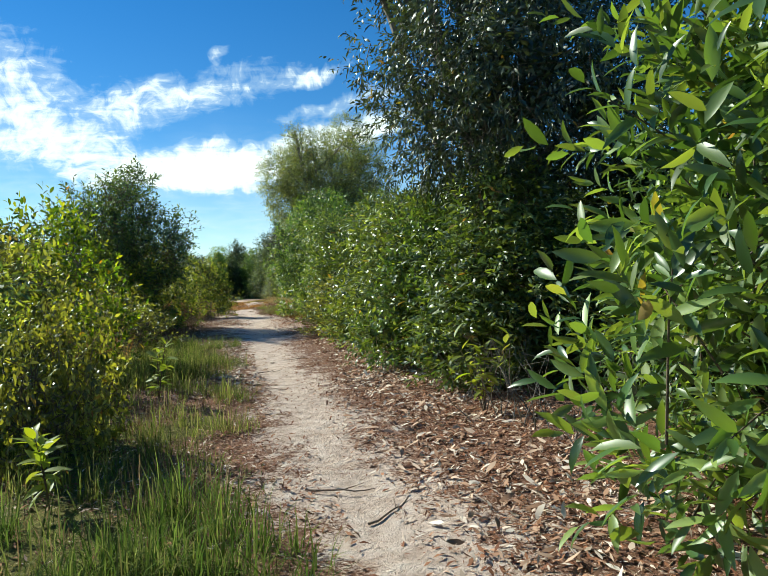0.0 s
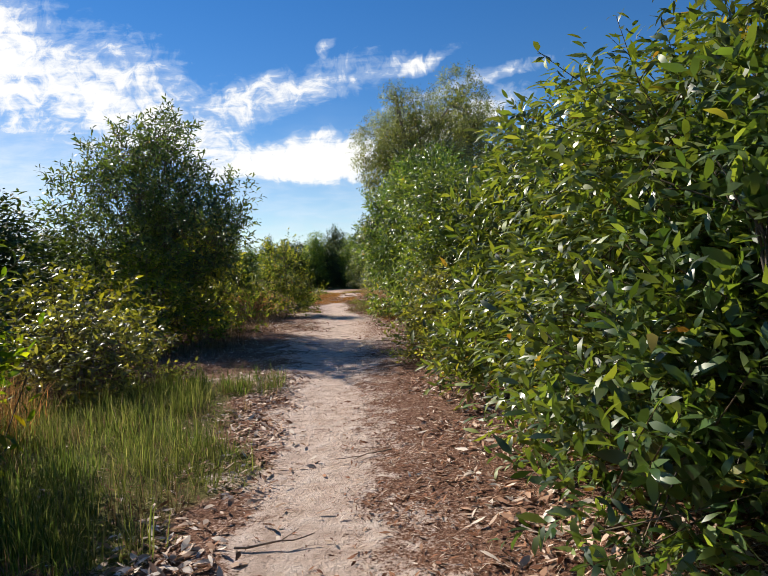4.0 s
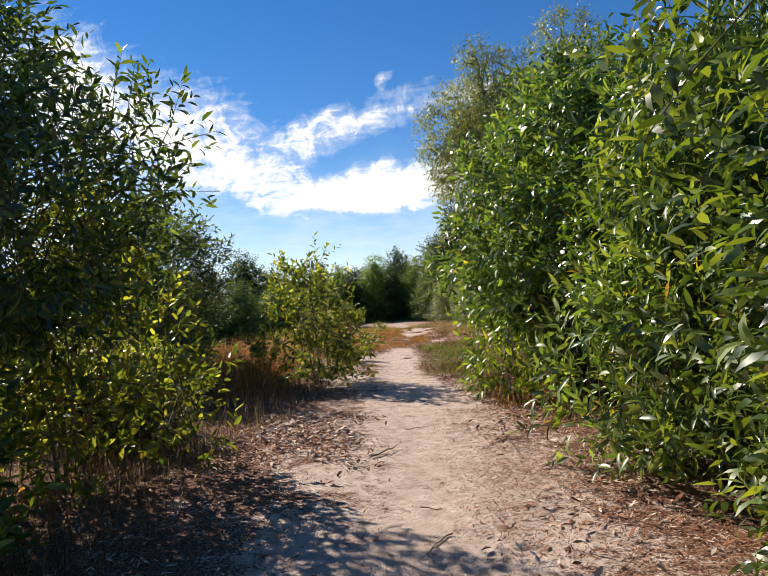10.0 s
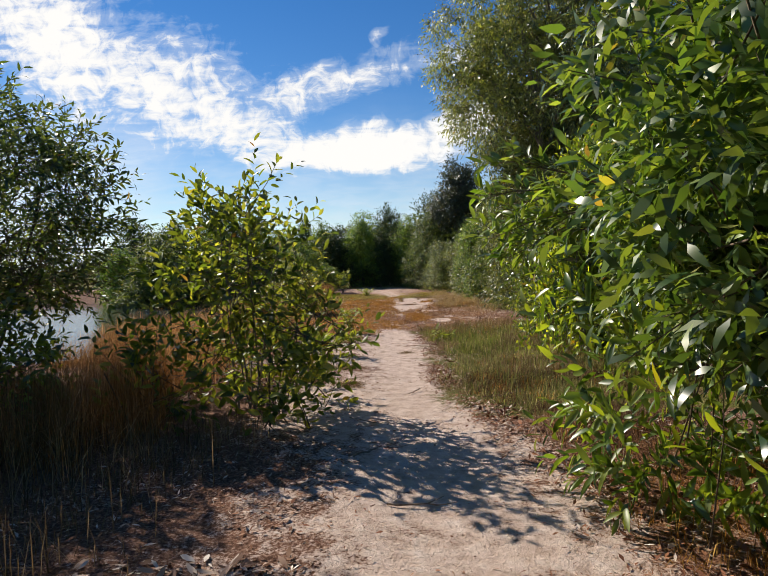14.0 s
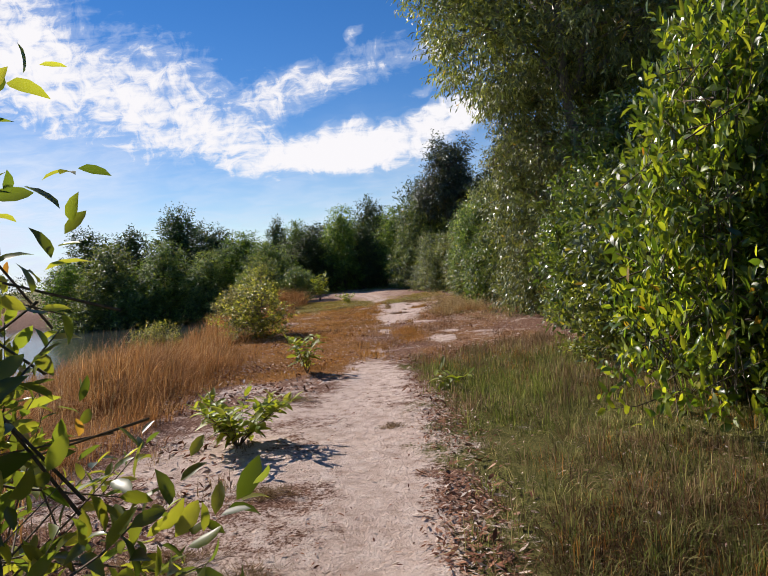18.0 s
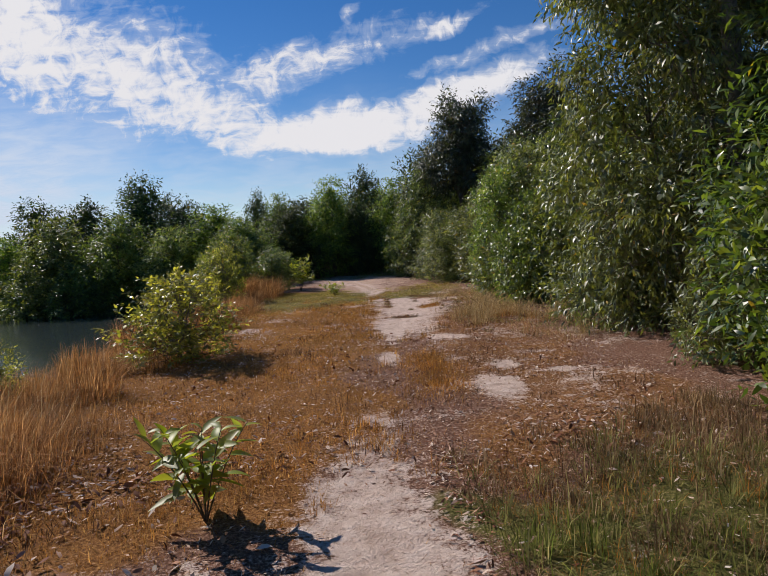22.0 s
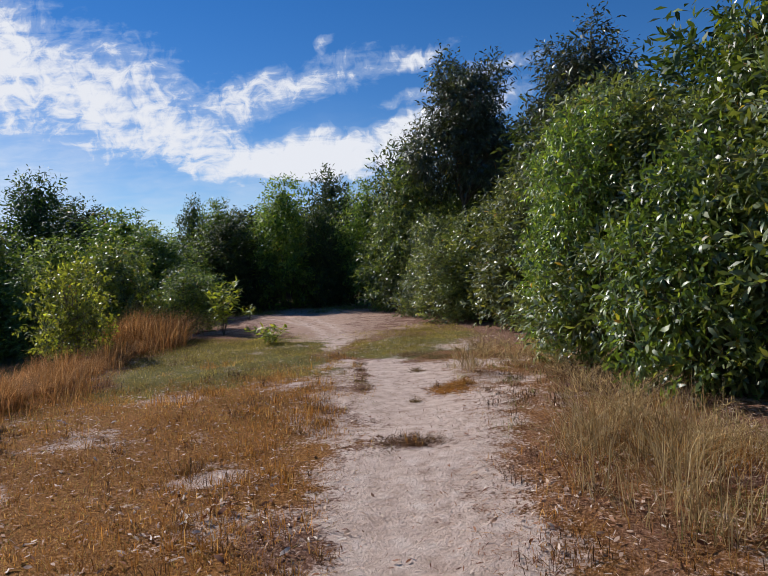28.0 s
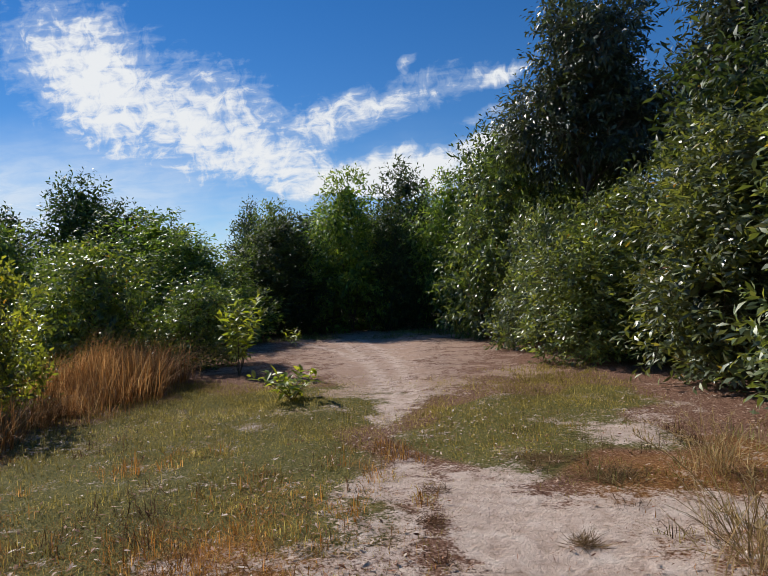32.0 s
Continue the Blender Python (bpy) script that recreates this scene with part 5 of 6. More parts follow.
def litter(seed, pts, size, label, ratio=0.22, flat=0.25, material=None, fine=True):
    rng = np.random.default_rng(seed)
    n = len(pts)
    a = rng.uniform(0, 6.283, n)
    along = np.stack([np.cos(a), np.sin(a), rng.normal(0.0, flat, n)], 1)
    face = np.stack([rng.normal(0, flat, n), rng.normal(0, flat, n), np.ones(n)], 1)
    L = size * rng.uniform(0.5, 1.25, n)
    z = ground_z(pts[:, 0], pts[:, 1]) + 0.006 + np.abs(rng.normal(0, 0.008, n)) + np.maximum(0, -along[:, 2]) * L
    me = leaf_mesh("leaf_litter", np.stack([pts[:, 0], pts[:, 1], z], 1), along, face, L, L * ratio * rng.uniform(0.7, 1.3, n), rng.uniform(-0.6, 0.9, n), material or LITTER, fine)
    return tagged(new("leaf_litter", me), label, "leaf litter", kind="stuff")


right_side = lambda x, y: soft(x, edge_right(y) - 0.55, edge_right(y) + 0.35) * (0.35 + 0.65 * wave(x, y, 3.0, 12.0))
left_side = lambda x, y: soft(-x, -edge_left(y) - 0.4, -edge_left(y) + 0.3) * np.where((y > 8.2) & (y < 13.4), 0.25, 1) * wave(x, y, 2.7, 13.0)
field = lambda x, y: (1 - sand_share(x, y)) * (0.25 + 0.75 * wave(x, y, 2.1, 14.0) ** 2) * np.where(y < 33, 0.5, 1)
litter(31, scatter(R, 17000, 0.3, 2.9, -1.5, 25.5, lambda x, y: right_side(x, y) * np.interp(y, [6, 10], [1.0, 0.3])), 0.062, "brown fallen leaves beside the track", 0.27, fine=False)
litter(36, scatter(R, 44000, 0.2, 2.9, -1.5, 25.5, right_side), 0.055, "fine red-brown needles and bark beside the track", 0.08, 0.2, fine=False)
litter(32, scatter(R, 18000, -2.4, 0.6, -1.0, 25.0, left_side), 0.06, "brown fallen leaves under the bushes", 0.27, fine=False)
litter(37, scatter(R, 16000, -2.4, 0.6, -1.0, 25.0, left_side), 0.055, "fine red-brown needles under the bushes", 0.08, 0.2, fine=False)
litter(33, scatter(R, 11000, -4.4, 3.5, 26.0, 50.0, field), 0.046, "fallen leaves among the dry grass", 0.32, 0.12, LITTER_PALE, False)
litter(38, scatter(R, 20000, -4.4, 3.5, 26.0, 50.0, field), 0.045, "fine dry debris among the grass", 0.08, 0.25, fine=False)
litter(39, scatter(R, 4500, 0.5, 2.6, 21.0, 35.5, lambda x, y: np.exp(-((x - edge_right(y)) / 0.20) ** 2) * wave(x, y, 3.4, 17.0) ** 1.5), 0.06, "red-brown leaves along the grass edge", 0.27, fine=False)
litter(40, scatter(R, 1100, -1.5, 0.3, 19.3, 22.2, lambda x, y: wave(x, y, 3.7, 2.0) ** 2 * soft(-x, -0.4, 0.5)), 0.055, "pale curled leaves on the shaded verge", 0.30, 0.35)
litter(41, scatter(R, 18000, 0.5, 3.6, 33.5, 44.0, lambda x, y: (1 - 0.8 * sand_share(x, y)) * (0.3 + 0.7 * wave(x, y, 3.1, 6.0))), 0.050, "fine red-brown litter beside the hedge", 0.13, 0.3, fine=False)
litter(42, scatter(R, 4500, -3.6, 3.3, 33.6, 46.0, lambda x, y: (1 - 0.9 * sand_share(x, y)) * wave(x, y, 3.3, 9.0) ** 2), 0.052, "curled pale brown leaves over the field", 0.32, 0.15, LITTER_PALE)
litter(43, scatter(R, 1500, -1.6, -0.1, 19.6, 22.6, lambda x, y: soft(-x, -0.25, 0.35) * box_share(x, y, -1.7, 0.3, 19.5, 22.8, 0.4) * (0.2 + 0.8 * wave(x, y, 2.6, 3.0) ** 2)), 0.095, "large curled brown leaves heaped on the verge", 0.27, 0.22, LITTER_PALE)
litter(44, scatter(R, 2600, 0.9, 2.6, -0.5, 7.5, lambda x, y: soft(x, edge_right(y) - 0.4, edge_right(y) + 0.3) * (0.3 + 0.7 * wave(x, y, 2.8, 5.0))), 0.10, "large dry leaves in the litter below the hedge", 0.25, 0.22, LITTER_PALE)
litter(45, scatter(R, 2400, 1.2, 2.6, 7.0, 13.0, lambda x, y: soft(x, 1.25, 1.6) * wave(x, y, 2.2, 9.0) ** 2), 0.10, "pale fallen leaves at the foot of the hedge", 0.25, 0.22, LITTER_PALE)
litter(46, scatter(R, 1800, -0.9, 0.7, 7.6, 14.0, lambda x, y: np.exp(-((x - edge_left(y) + 0.15) / 0.28) ** 2) * wave(x, y, 2.5, 4.0)), 0.085, "brown leaves along the grass edge", 0.27, 0.22, LITTER_PALE)
litter(47, scatter(R, 900, -3.0, -0.3, 31.2, 34.6, lambda x, y: soft(-x, 0.4, 1.0) * box_share(x, y, -3.2, -0.3, 31.0, 34.8, 0.5) * wave(x, y, 2.5, 7.0)), 0.085, "dark brown leaves below the sapling", 0.30, 0.40)
litter(48, scatter(R, 350, 0.5, 2.4, 21.5, 33.0, lambda x, y: np.exp(-((x - edge_right(y) - 0.05) / 0.22) ** 2) * wave(x, y, 2.7, 3.0) ** 1.5), 0.09, "brown leaves caught at the grass edge", 0.28, 0.40)
litter(49, scatter(R, 17000, 0.7, 2.4, 14.5, 22.5, lambda x, y: soft(x, 0.7, 1.3) * (0.15 + 0.85 * wave(x, y, 2.4, 6.0) ** 1.5)), 0.055, "brown needles and leaves swept along the sand", 0.12, 0.2, fine=False)
litter(50, scatter(R, 1100, 0.9, 2.4, 14.5, 22.5, lambda x, y: soft(x, 0.9, 1.5) * wave(x, y, 2.8, 2.0) ** 2), 0.085, "curled dry leaves below the hedge", 0.26, 0.25)
litter(51, scatter(R, 1400, -2.6, 2.8, 34.0, 42.0, lambda x, y: (1 - 0.8 * sand_share(x, y)) * wave(x, y, 2.6, 8.0) ** 1.6), 0.068, "large curled brown leaves among the dry grass", 0.30, 0.45)
litter(52, scatter(R, 1500, -2.9, -0.9, 26.4, 30.2, lambda x, y: soft(-x, 0.9, 1.6) * wave(x, y, 2.4, 5.0) ** 1.5), 0.075, "brown leaves blown onto the sandy bank", 0.27, 0.35)
litter(34, scatter(R, 7000, -1.2, 2.2, -1.0, 50.0, lambda x, y: np.interp(y, [0, 8, 14, 50], [1.0, 1.0, 0.4, 0.4]) * wave(x, y, 3.3, 15.0) ** 2), 0.042, "scattered dry leaves on the sand", 0.25, 0.08)
litter(35, scatter(R, 40000, -1.6, 2.6, -1.0, 52.0, lambda x, y: (0.15 + 0.85 * wave(x, y, 4.0, 16.0) ** 2)), 0.04, "small dry twigs and needles on the sand", 0.07, 0.12, fine=False)
grass(15, scatter(R, 1900, 1.9, 3.7, 38.2, 48.6, lambda x, y: soft(x, 2.1, 2.7) * soft(y, 38.2, 40.5) * wave(x, y, 2.9, 18.0) ** 2), 0.10, 0.36, 0.0026, GRASS_PALE, 1.0, "dry straw grass at the foot of the hedge")
grass(25, scatter(R, 60000, -4.6, 0.6, 32.6, 46.5, lambda x, y: (1 - sand_share(x, y)) ** 2 * box_share(x, y, -4.8, 0.7, 32.5, 46.8, 1.0) * (0.2 + 0.8 * wave(x, y, 2.6, 5.0))), 0.03, 0.11, 0.0020, GRASS_RUST, 1.1, "fine rusty grass standing over the mat", simple=True)
grass(16, scatter(R, 120000, -4.2, 0.5, 37.0, 52.0, lambda x, y: (1 - sand_share(x, y)) ** 2 * soft(y, 37.0, 46.0) * (0.3 + 0.7 * wave(x, y, 1.4, 19.0))), 0.015, 0.06, 0.0030, GRASS_GOLD, 1.8, "golden-green grass in the field", simple=True)


# ---------------------------------------------------------------- wood and reeds across the pond
def far_wood(seed, n, x0, x1, y0, y1, low, high, label):
    rng = np.random.default_rng(seed)
    cx, cy = rng.uniform(x0, x1, n), rng.uniform(y0, y1, n)
    h = rng.uniform(low, high, n)
    per = 300
    d = unit(rng.normal(size=(n, per, 3)))
    c = np.stack([cx, cy, h * 0.55 - 0.6], 1)[:, None]
    base = c + d * np.stack([h * 0.5, h * 0.5, h * 0.5], 1)[:, None] * rng.uniform(0.75, 1.05, (n, per, 1))
    size = (h[:, None] * 0.085 * rng.uniform(0.6, 1.2, (n, per))).ravel()
    base, d = base.reshape(-1, 3), d.reshape(-1, 3)
    me = leaf_mesh("far_wood", base, d + rng.normal(0, 0.7, d.shape), d + np.array([0, 0, 0.5]), size, size * 0.5, rng.uniform(0, 1, len(size)), LEAF_WOOD, False)
    return tagged(new("far_wood", me), label, "woods", kind="stuff")


far_wood(51, 120, -170, -22, 112, 150, 3.0, 5.4, "distant low wood beyond the pond")
far_wood(52, 30, 10, 60, 66, 90, 4.0, 5.6, "wood behind the clearing")
far_wood(53, 45, -26, 22, 72, 84, 3.6, 5.0, "wood behind the clearing")
grass(13, scatter(R, 16000, -48, -30.5, 36, 76, lambda x, y: 0.2 + 0.8 * wave(x, y, 0.6, 3.0)), 0.5, 1.1, 0.012, GRASS_STRAW, 0.35, "brown reeds on the far shore of the pond", simple=True)
grass(14, scatter(R, 9000, -110, -34, 60, 100, lambda x, y: wave(x, y, 0.3, 3.0)), 0.7, 1.6, 0.03, GRASS_STRAW, 0.35, "dry grass beyond the pond", simple=True)


# ---------------------------------------------------------------- saplings with single leaves
def one_leaf(name, length, ratio, material, bend=0.5):
    """A pointed oval leaf with a midrib fold, base at the origin, along +y."""
    us = np.linspace(0, 1, 7)
    w = length * ratio * 0.5 * np.sin(np.pi * us ** 0.8) ** 0.85
    z = -bend * length * us ** 2 * 0.5 + 0.12 * length * us
    v = np.concatenate([np.stack([-w, us * length, z + w * 0.35], 1), np.stack([0 * w, us * length, z], 1), np.stack([w, us * length, z + w * 0.35], 1)])
    q = [(c * 7 + i, c * 7 + i + 1, (c + 1) * 7 + i + 1, (c + 1) * 7 + i) for c in range(2) for i in range(6)]
    return mesh_from(name, v, [np.array(q)[:, ::-1]], material)


LEAF_SAPLING = leaf_material("sapling_leaf", (0.085, 0.135, 0.024), (0.155, 0.205, 0.034), (0.27, 0.30, 0.055), 0.20, 0.45, 0.01)
SAP_LEAVES = [one_leaf("leaf", 0.15, 0.36, LEAF_SAPLING, 0.5), one_leaf("leaf", 0.12, 0.42, LEAF_SAPLING, 0.8), one_leaf("leaf", 0.17, 0.32, LEAF_SAPLING, 0.3)]


def sapling(seed, x, y, h, stems, leaves, spread, scale, label):
    rng = np.random.default_rng(seed)
    root = new("sapling")
    root.location = (x, y, float(ground_z(x, y)))
    tagged(root, label, "sapling", "saplings on the sandy ground")
    for k in range(stems):
        a = rng.uniform(0, 6.28)
        tip = np.array([math.cos(a) * spread, math.sin(a) * spread, 0]) * rng.uniform(0.35, 1.0) * (stems > 1) + np.array([rng.normal(0, 0.03), rng.normal(0, 0.03), h * rng.uniform(0.7, 1.0)])
        u = np.linspace(0, 1, 7)[:, None]
        path = tip * u + np.array([0, 0, 0.18 * h]) * u * (1 - u) * 2 + np.array([0, 0, -0.02])
        stem = part("stem", tubes_mesh("stem", [(path, np.linspace(0.006, 0.002, 7), 5)], TWIG), root)
        n = leaves // stems
        for i in range(n):
            f = 0.18 + 0.82 * (i + 0.6) / n
            at = path[0] + (path[-1] - path[0]) * f + np.array([0, 0, 0.18 * h]) * f * (1 - f) * 2
            leaf = new("leaf", SAP_LEAVES[int(rng.integers(3))])
            leaf.parent = stem
            sc = scale * rng.uniform(0.7, 1.15) * (0.75 + 0.35 * math.sin(3.1 * f))
            leaf.matrix_basis = Matrix.Translation(at) @ Matrix.Rotation(i * 2.4 + rng.uniform(-0.4, 0.4), 4, "Z") @ Matrix.Rotation(radians(rng.uniform(-38, 34) + 30 * f), 4, "X") @ Matrix.Rotation(rng.normal(0, 0.3), 4, "Y") @ Matrix.Scale(sc, 4)
    return root


sapling(61, -1.10, 29.85, 0.50, 18, 290, 0.62, 1.0, "low bushy sapling with glossy yellow-green leaves on sand")
sapling(62, -0.95, 33.5, 0.66, 7, 84, 0.36, 1.3, "young sapling with bright broad leaves in dry grass")
sapling(63, 1.10, 31.60, 0.28, 4, 24, 0.2, 1.15, "small seedling with upright leaves in the olive grass")
sapling(64, -1.5, 50.6, 0.42, 10, 100, 0.6, 1.2, "bushy sapling before the sandy clearing")
sapling(65, -3.0, 53.0, 1.4, 10, 220, 0.55, 1.25, "tall bright sapling beside rusty grass")
sapling(66, -0.85, 6.6, 0.75, 4, 48, 0.18, 1.0, "leggy weed with thin leaves on the verge")
sapling(67, -1.05, 3.7, 0.6, 4, 40, 0.25, 0.9, "leafy weed beside the track")
sapling(68, 2.2, 5.0, 0.8, 5, 60, 0.35, 1.05, "leafy seedling below the dark hedge")
sapling(69, 1.9, 56.9, 0.6, 5, 50, 0.35, 1.1, "bright seedling at the edge of the clearing")
sapling(70, -3.2, 57.8, 0.5, 5, 45, 0.4, 1.1, "seedling at the far side of the clearing")


# ---------------------------------------------------------------- feather grass clumps
def feather_clump():
    rng = np.random.default_rng(81)
    root = new("grass_clump")
    n = 150
    a, t = rng.uniform(0, 6.28, n), np.abs(rng.normal(0.2, 0.55, n))
    h = rng.uniform(0.18, 0.42, n)
    base = np.stack([rng.normal(0, 0.09, n), rng.normal(0, 0.09, n), np.full(n, -0.01)], 1)
    d = np.stack([np.cos(a) * t, np.sin(a) * t, np.ones(n)], 1)
    part("tussock", leaf_mesh("tussock", base, d, np.stack([-np.cos(a), -np.sin(a), t + 0.3], 1), h, np.full(n, 0.0035), rng.uniform(0.3, 1.4, n), GRASS_PALE), root)
    for k in range(9):
        a, t, L = rng.uniform(0, 6.28), rng.uniform(0.15, 0.9), rng.uniform(0.34, 0.58)
        d = np.array([math.cos(a) * t, math.sin(a) * t, 1.0])
        d = d / np.linalg.norm(d)
        u = np.linspace(0, 1, 7)[:, None]
        stalk = d * L * u + np.array([math.cos(a), math.sin(a), -0.4]) * 0.14 * u ** 3
        stalk_ob = part("stalk", tubes_mesh("stalk", [(stalk, np.full(7, 0.0016), 3)], GRASS_PALE), root)
        m = 46
        f = rng.uniform(0.62, 1.0, m)
        pts = np.stack([np.interp(f, u[:, 0], stalk[:, c]) for c in range(3)], 1)
        out = unit(rng.normal(size=(m, 3)) + d * 1.6)
        part("plume", leaf_mesh("plume", pts, out, rng.normal(size=(m, 3)), rng.uniform(0.02, 0.045, m), np.full(m, 0.004), np.full(m, 0.2), GRASS_PALE, False), stalk_ob, "pale feathery seed head")
    return root


def tussock_mesh(seed, n, r, h):
    """Blades that rise from a loose foot and arch over in all directions, a little downwind."""
    rng = np.random.default_rng(seed)
    a, q = rng.uniform(0, 6.283, n), rng.uniform(0, 1, n) ** 0.5
    foot = np.stack([np.cos(a) * q * r * 0.75, np.sin(a) * q * r * 0.75, np.full(n, -0.03)], 1)
    b = a + rng.normal(0, 0.9, n)
    out = np.stack([np.cos(b), np.sin(b), np.zeros(n)], 1) + np.array([0.35, -0.15, 0])
    side = np.stack([-np.sin(b), np.cos(b), np.zeros(n)], 1)
    L = h * rng.uniform(0.35, 1.15, n)
    reach = L * np.abs(rng.normal(0.25, 0.35, n))
    v, w = [], 0.0033
    for f, ww in ((0.0, 1.0), (0.45, 0.9), (0.8, 0.55)):
        p = foot + out * (reach * f ** 1.8)[:, None] + np.array([0, 0, 1.0]) * (L * f - 0.35 * reach * f ** 3)[:, None]
        v += [p + side * w * ww, p - side * w * ww]
    v.append(foot + out * (reach * 1.2)[:, None] + np.array([0, 0, 1.0]) * (L - 0.55 * reach)[:, None])
    k = np.arange(n)[:, None] * 7
    return mesh_from("tussock", np.stack(v, 1).reshape(-1, 3), [k + [4, 5, 6], np.concatenate([k + [0, 1, 3, 2], k + [2, 3, 5, 4]])], GRASS_TALL)


TUSSOCKS = [tussock_mesh(131, 400, 0.42, 0.78), tussock_mesh(132, 330, 0.36, 0.60), tussock_mesh(133, 480, 0.55, 0.92)]
rt = np.random.default_rng(134)
EDGE_Y, EDGE_X = (30.6, 33.4, 35, 37, 40, 43, 46, 49, 52, 53.5), (-3.4, -2.3, -2.75, -3.2, -3.45, -3.55, -3.65, -3.6, -3.7, -4.0)
ys = np.concatenate([rt.uniform(30.0, 36.5, 40), rt.uniform(36.5, 50, 46), rt.uniform(50.4, 52.6, 12)])
for k, y in enumerate(ys):
    x = float(np.interp(y, EDGE_Y, EDGE_X)) - abs(rt.normal(0, 0.35)) - (rt.uniform(0, 2.0) if y < 36.5 else rt.uniform(0, 0.7))
    ob = new("grass_tussock", TUSSOCKS[k % 3])
    f = rt.uniform(0.5, 1.1) * (1.15 if y > 50 else 0.75 if y > 33.5 else 1.0)
    ob.matrix_basis = Matrix.Translation((x, float(y), float(ground_z(x, y)))) @ Matrix.Rotation(rt.uniform(-0.8, 0.8), 4, "Z") @ Matrix.Diagonal((f * 1.15, f * 1.15, f * rt.uniform(0.7, 1.0), 1))
    tagged(ob, "loose tussock of orange-brown dry grass on the bank", "grass", "dry tussocks on the pond bank")

clump = feather_clump()
spots = [(1.75, 42.2), (2.0, 42.65), (2.35, 42.75), (2.6, 42.0), (2.2, 41.8), (2.5, 43.1), (2.9, 41.6), (1.75, 45.9), (3.2, 40.8), (2.6, 44.2), (3.3, 39.2), (2.4, 46.2), (2.2, 47.3), (2.75, 45.4)]
for k, (x, y) in enumerate(spots):
    m = Matrix.Translation((x, y, float(ground_z(x, y)))) @ Matrix.Rotation(k * 1.9, 4, "Z") @ Matrix.Scale(0.9 + 0.5 * ((k * 37) % 10) / 10, 4)
    ob = clump if k == 0 else copy_thing(clump, m @ Matrix.Diagonal(clump.scale).to_4x4().inverted())
    if k == 0:
        ob.matrix_basis = m
    tagged(ob, "clump of pale feathery grass gone to seed", "grass", "feather grass clumps")


# ---------------------------------------------------------------- dark tufts on the sand
def tuft(seed, x, y, r, h, n, material, label):
    rng = np.random.default_rng(seed)
    a, q = rng.uniform(0, 6.28, n), np.sqrt(rng.uniform(0, 1, n)) * r
    q = q * (0.75 + 0.3 * np.sin(3 * a + seed) + 0.2 * np.sin(7 * a + 2 * seed))
    base = np.stack([np.cos(a) * q, np.sin(a) * q * 0.7, np.full(n, -0.005)], 1)
    d = rng.normal(0, 1.0, (n, 3))
    d[:, 2] = np.abs(d[:, 2]) * 0.5 + 0.08
    ob = new("grass_tuft", leaf_mesh("grass_tuft", base, d, rng.normal(size=(n, 3)), h * rng.uniform(0.5, 1.2, n), np.full(n, 0.0032), rng.uniform(0, 1.2, n), material, False))
    ob.location = (x, y, float(ground_z(x, y)))
    return tagged(ob, label, "grass", "dry tufts on the sand")


for k, (x, y, r, h) in enumerate([(0.64, 42.9, 0.36, 0.09), (0.30, 45.1, 0.09, 0.07), (0.26, 45.6, 0.10, 0.08), (0.33, 46.0, 0.08, 0.06), (0.28, 46.5, 0.11, 0.08), (0.32, 47.0, 0.12, 0.07), (1.30, 44.95, 0.26, 0.10), (1.5, 45.2, 0.16, 0.12), (1.05, 46.2, 0.07, 0.10), (0.85, 44.5, 0.05, 0.08),
                                  (1.5, 47.2, 0.30, 0.10), (1.1, 47.6, 0.3, 0.09), (-0.6, 28.6, 0.25, 0.09), (-0.9, 31.6, 0.3, 0.12), (0.35, 30.2, 0.16, 0.06), (-0.5, 27.4, 0.3, 0.12), (-1.0, 27.6, 0.35, 0.14)]):
    tuft(90 + k, x, y, r, h, int((1300 if 0 < k < 6 else 3600) * r), GRASS_DARK if k < 6 else GRASS_RUST if k in (6, 7) else GRASS_STRAW, "dark dry grass tuft on pale sand" if k < 6 else "brown dry grass tuft on pale sand")


# ---------------------------------------------------------------- bare stems below the hedge
def bare_bush(seed, stems=12):
    rng = np.random.default_rng(seed)
    root = new("bare_bush")
    for k in range(stems):
        a, r, h = rng.uniform(0, 6.28), rng.uniform(0.1, 0.55), rng.uniform(0.25, 0.7)
        foot = np.array([rng.normal(0, 0.14), rng.normal(0, 0.22), -0.02])
        tip = foot + np.array([math.cos(a) * r, math.sin(a) * r, h])
        u = np.linspace(0, 1, 7)[:, None]
        path = foot + (tip - foot) * u + rng.normal(0, 0.018, (7, 3)) * u
        runs = [(path, np.linspace(0.0055, 0.0018, 7), 4)]
        for _ in range(4):
            b = path[rng.integers(2, 6)]
            runs.append((np.linspace(b, b + rng.normal(0, 0.10, 3) + np.array([0, 0, 0.08]), 3), (0.0025, 0.0018, 0.001), 3))
        part("stem", tubes_mesh("stem", runs, BARK), root)
    return root


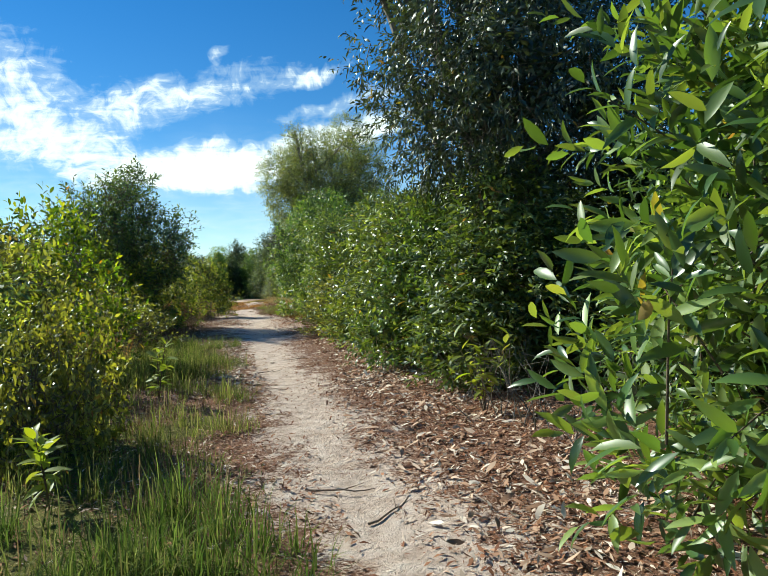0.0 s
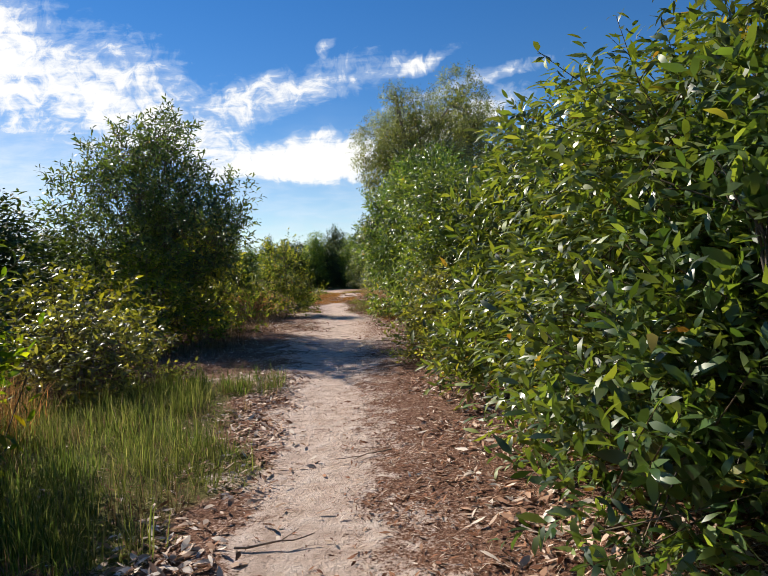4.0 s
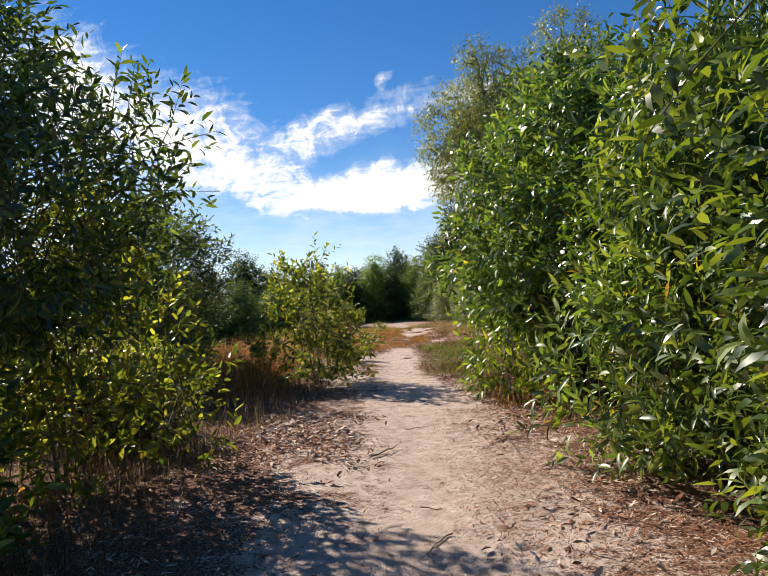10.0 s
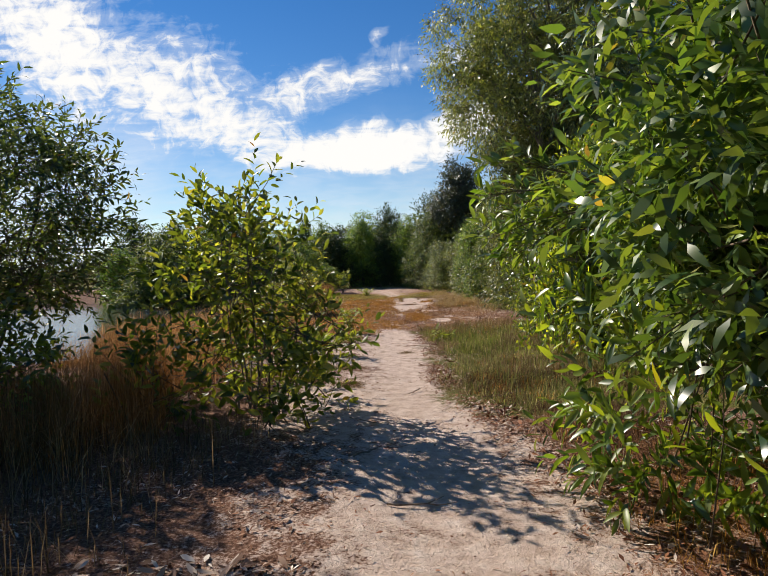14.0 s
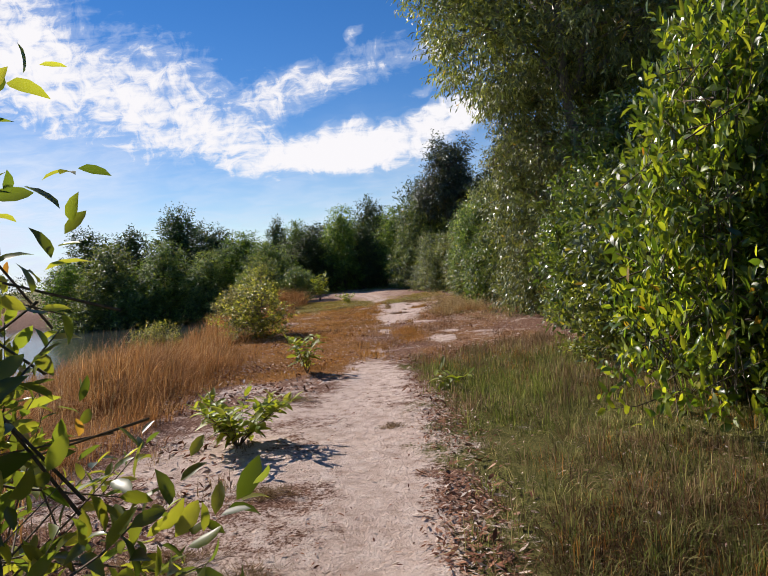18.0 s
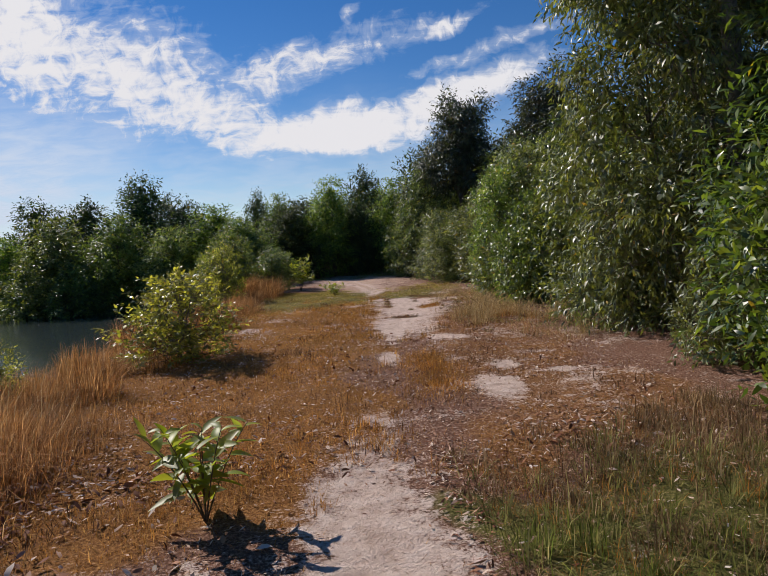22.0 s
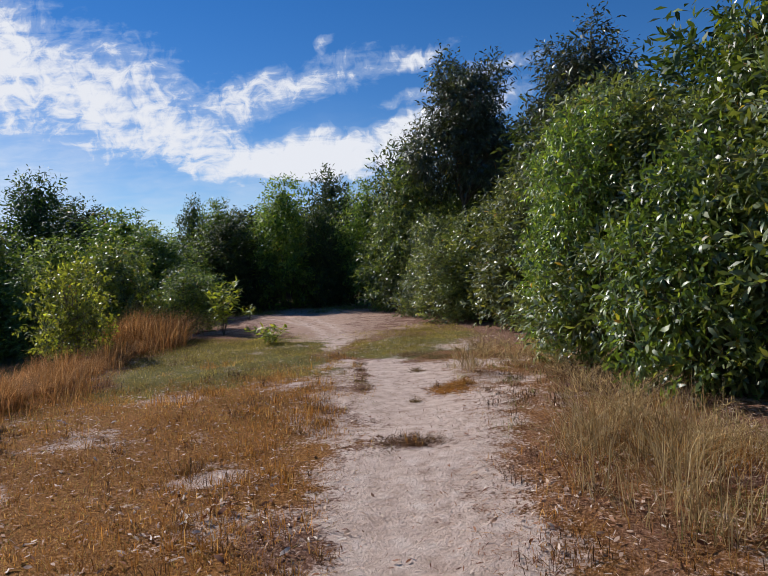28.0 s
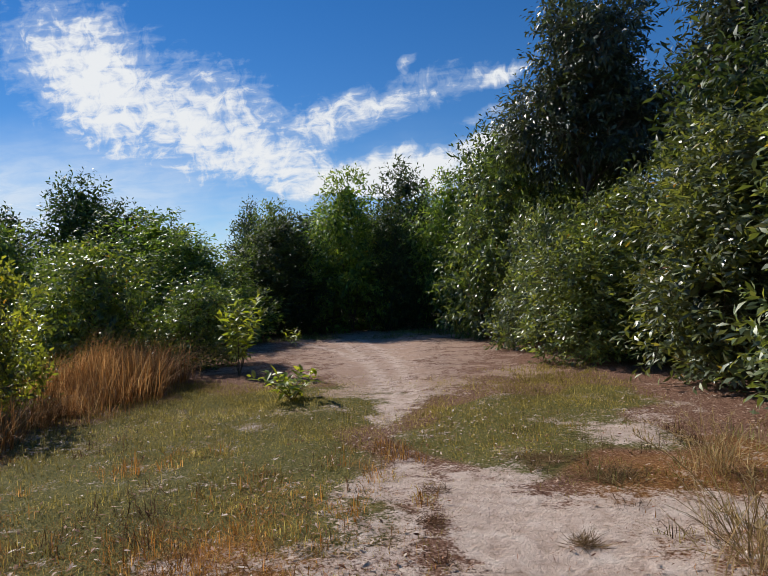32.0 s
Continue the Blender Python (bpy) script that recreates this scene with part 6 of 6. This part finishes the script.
bush = bare_bush(121)
for k, (x, y) in enumerate([(2.45, 3.9), (2.4, 4.7), (2.5, 5.6), (2.5, 6.6)]):
    m = Matrix.Translation((x, y, float(ground_z(x, y)))) @ Matrix.Rotation(k * 2.3, 4, "Z")
    ob = bush if k == 0 else copy_thing(bush, m)
    if k == 0:
        ob.matrix_basis = m
    tagged(ob, "bare grey dry stems standing in leaf litter", "dead bush", "bare stems below the hedge")


# ---------------------------------------------------------------- sticks and a stone
def stick_mesh(seed, length):
    rng = np.random.default_rng(seed)
    u = np.linspace(0, 1, 8)
    path = np.stack([u * length, np.cumsum(rng.normal(0, 0.012, 8)) * length * 2, np.abs(rng.normal(0, 0.008, 8)) + 0.006], 1)
    runs = [(path, np.linspace(0.008, 0.003, 8), 5)]
    b = path[4]
    runs.append((np.linspace(b, b + np.array([0.12, 0.10 * rng.choice((-1, 1)), 0.015]) * length * 2, 4), np.linspace(0.004, 0.002, 4), 4))
    return tubes_mesh("stick", runs, STICK)


sticks = [stick_mesh(101, 0.45), stick_mesh(102, 0.3), stick_mesh(103, 0.6)]
rs = np.random.default_rng(104)
for k, (x, y) in enumerate(scatter(rs, 34, -1.2, 2.3, 1.5, 40.0, lambda x, y: np.where(y < 26, 1.0, 0.35))):
    ob = new("stick", sticks[k % 3])
    ob.matrix_basis = Matrix.Translation((x, y, float(ground_z(x, y)) + 0.004)) @ Matrix.Rotation(rs.uniform(0, 6.28), 4, "Z") @ Matrix.Scale(rs.uniform(0.6, 1.2), 4)
    tagged(ob, "dry fallen stick lying on the sand", "stick", "sticks on the track")

bm = bmesh.new()
bmesh.ops.create_icosphere(bm, subdivisions=2, radius=0.04)
for v in bm.verts:
    v.co *= 1 + 0.35 * noise.noise(v.co * 40)
    v.co.z *= 0.6
me = bpy.data.meshes.new("stone")
bm.to_mesh(me)
bm.free()
me.materials.append(GROUND)
stone = new("stone", me)
stone.location = (0.93, 27.5, float(ground_z(0.93, 27.5)) + 0.012)
tagged(stone, "small pale stone lying on the track", "stone")
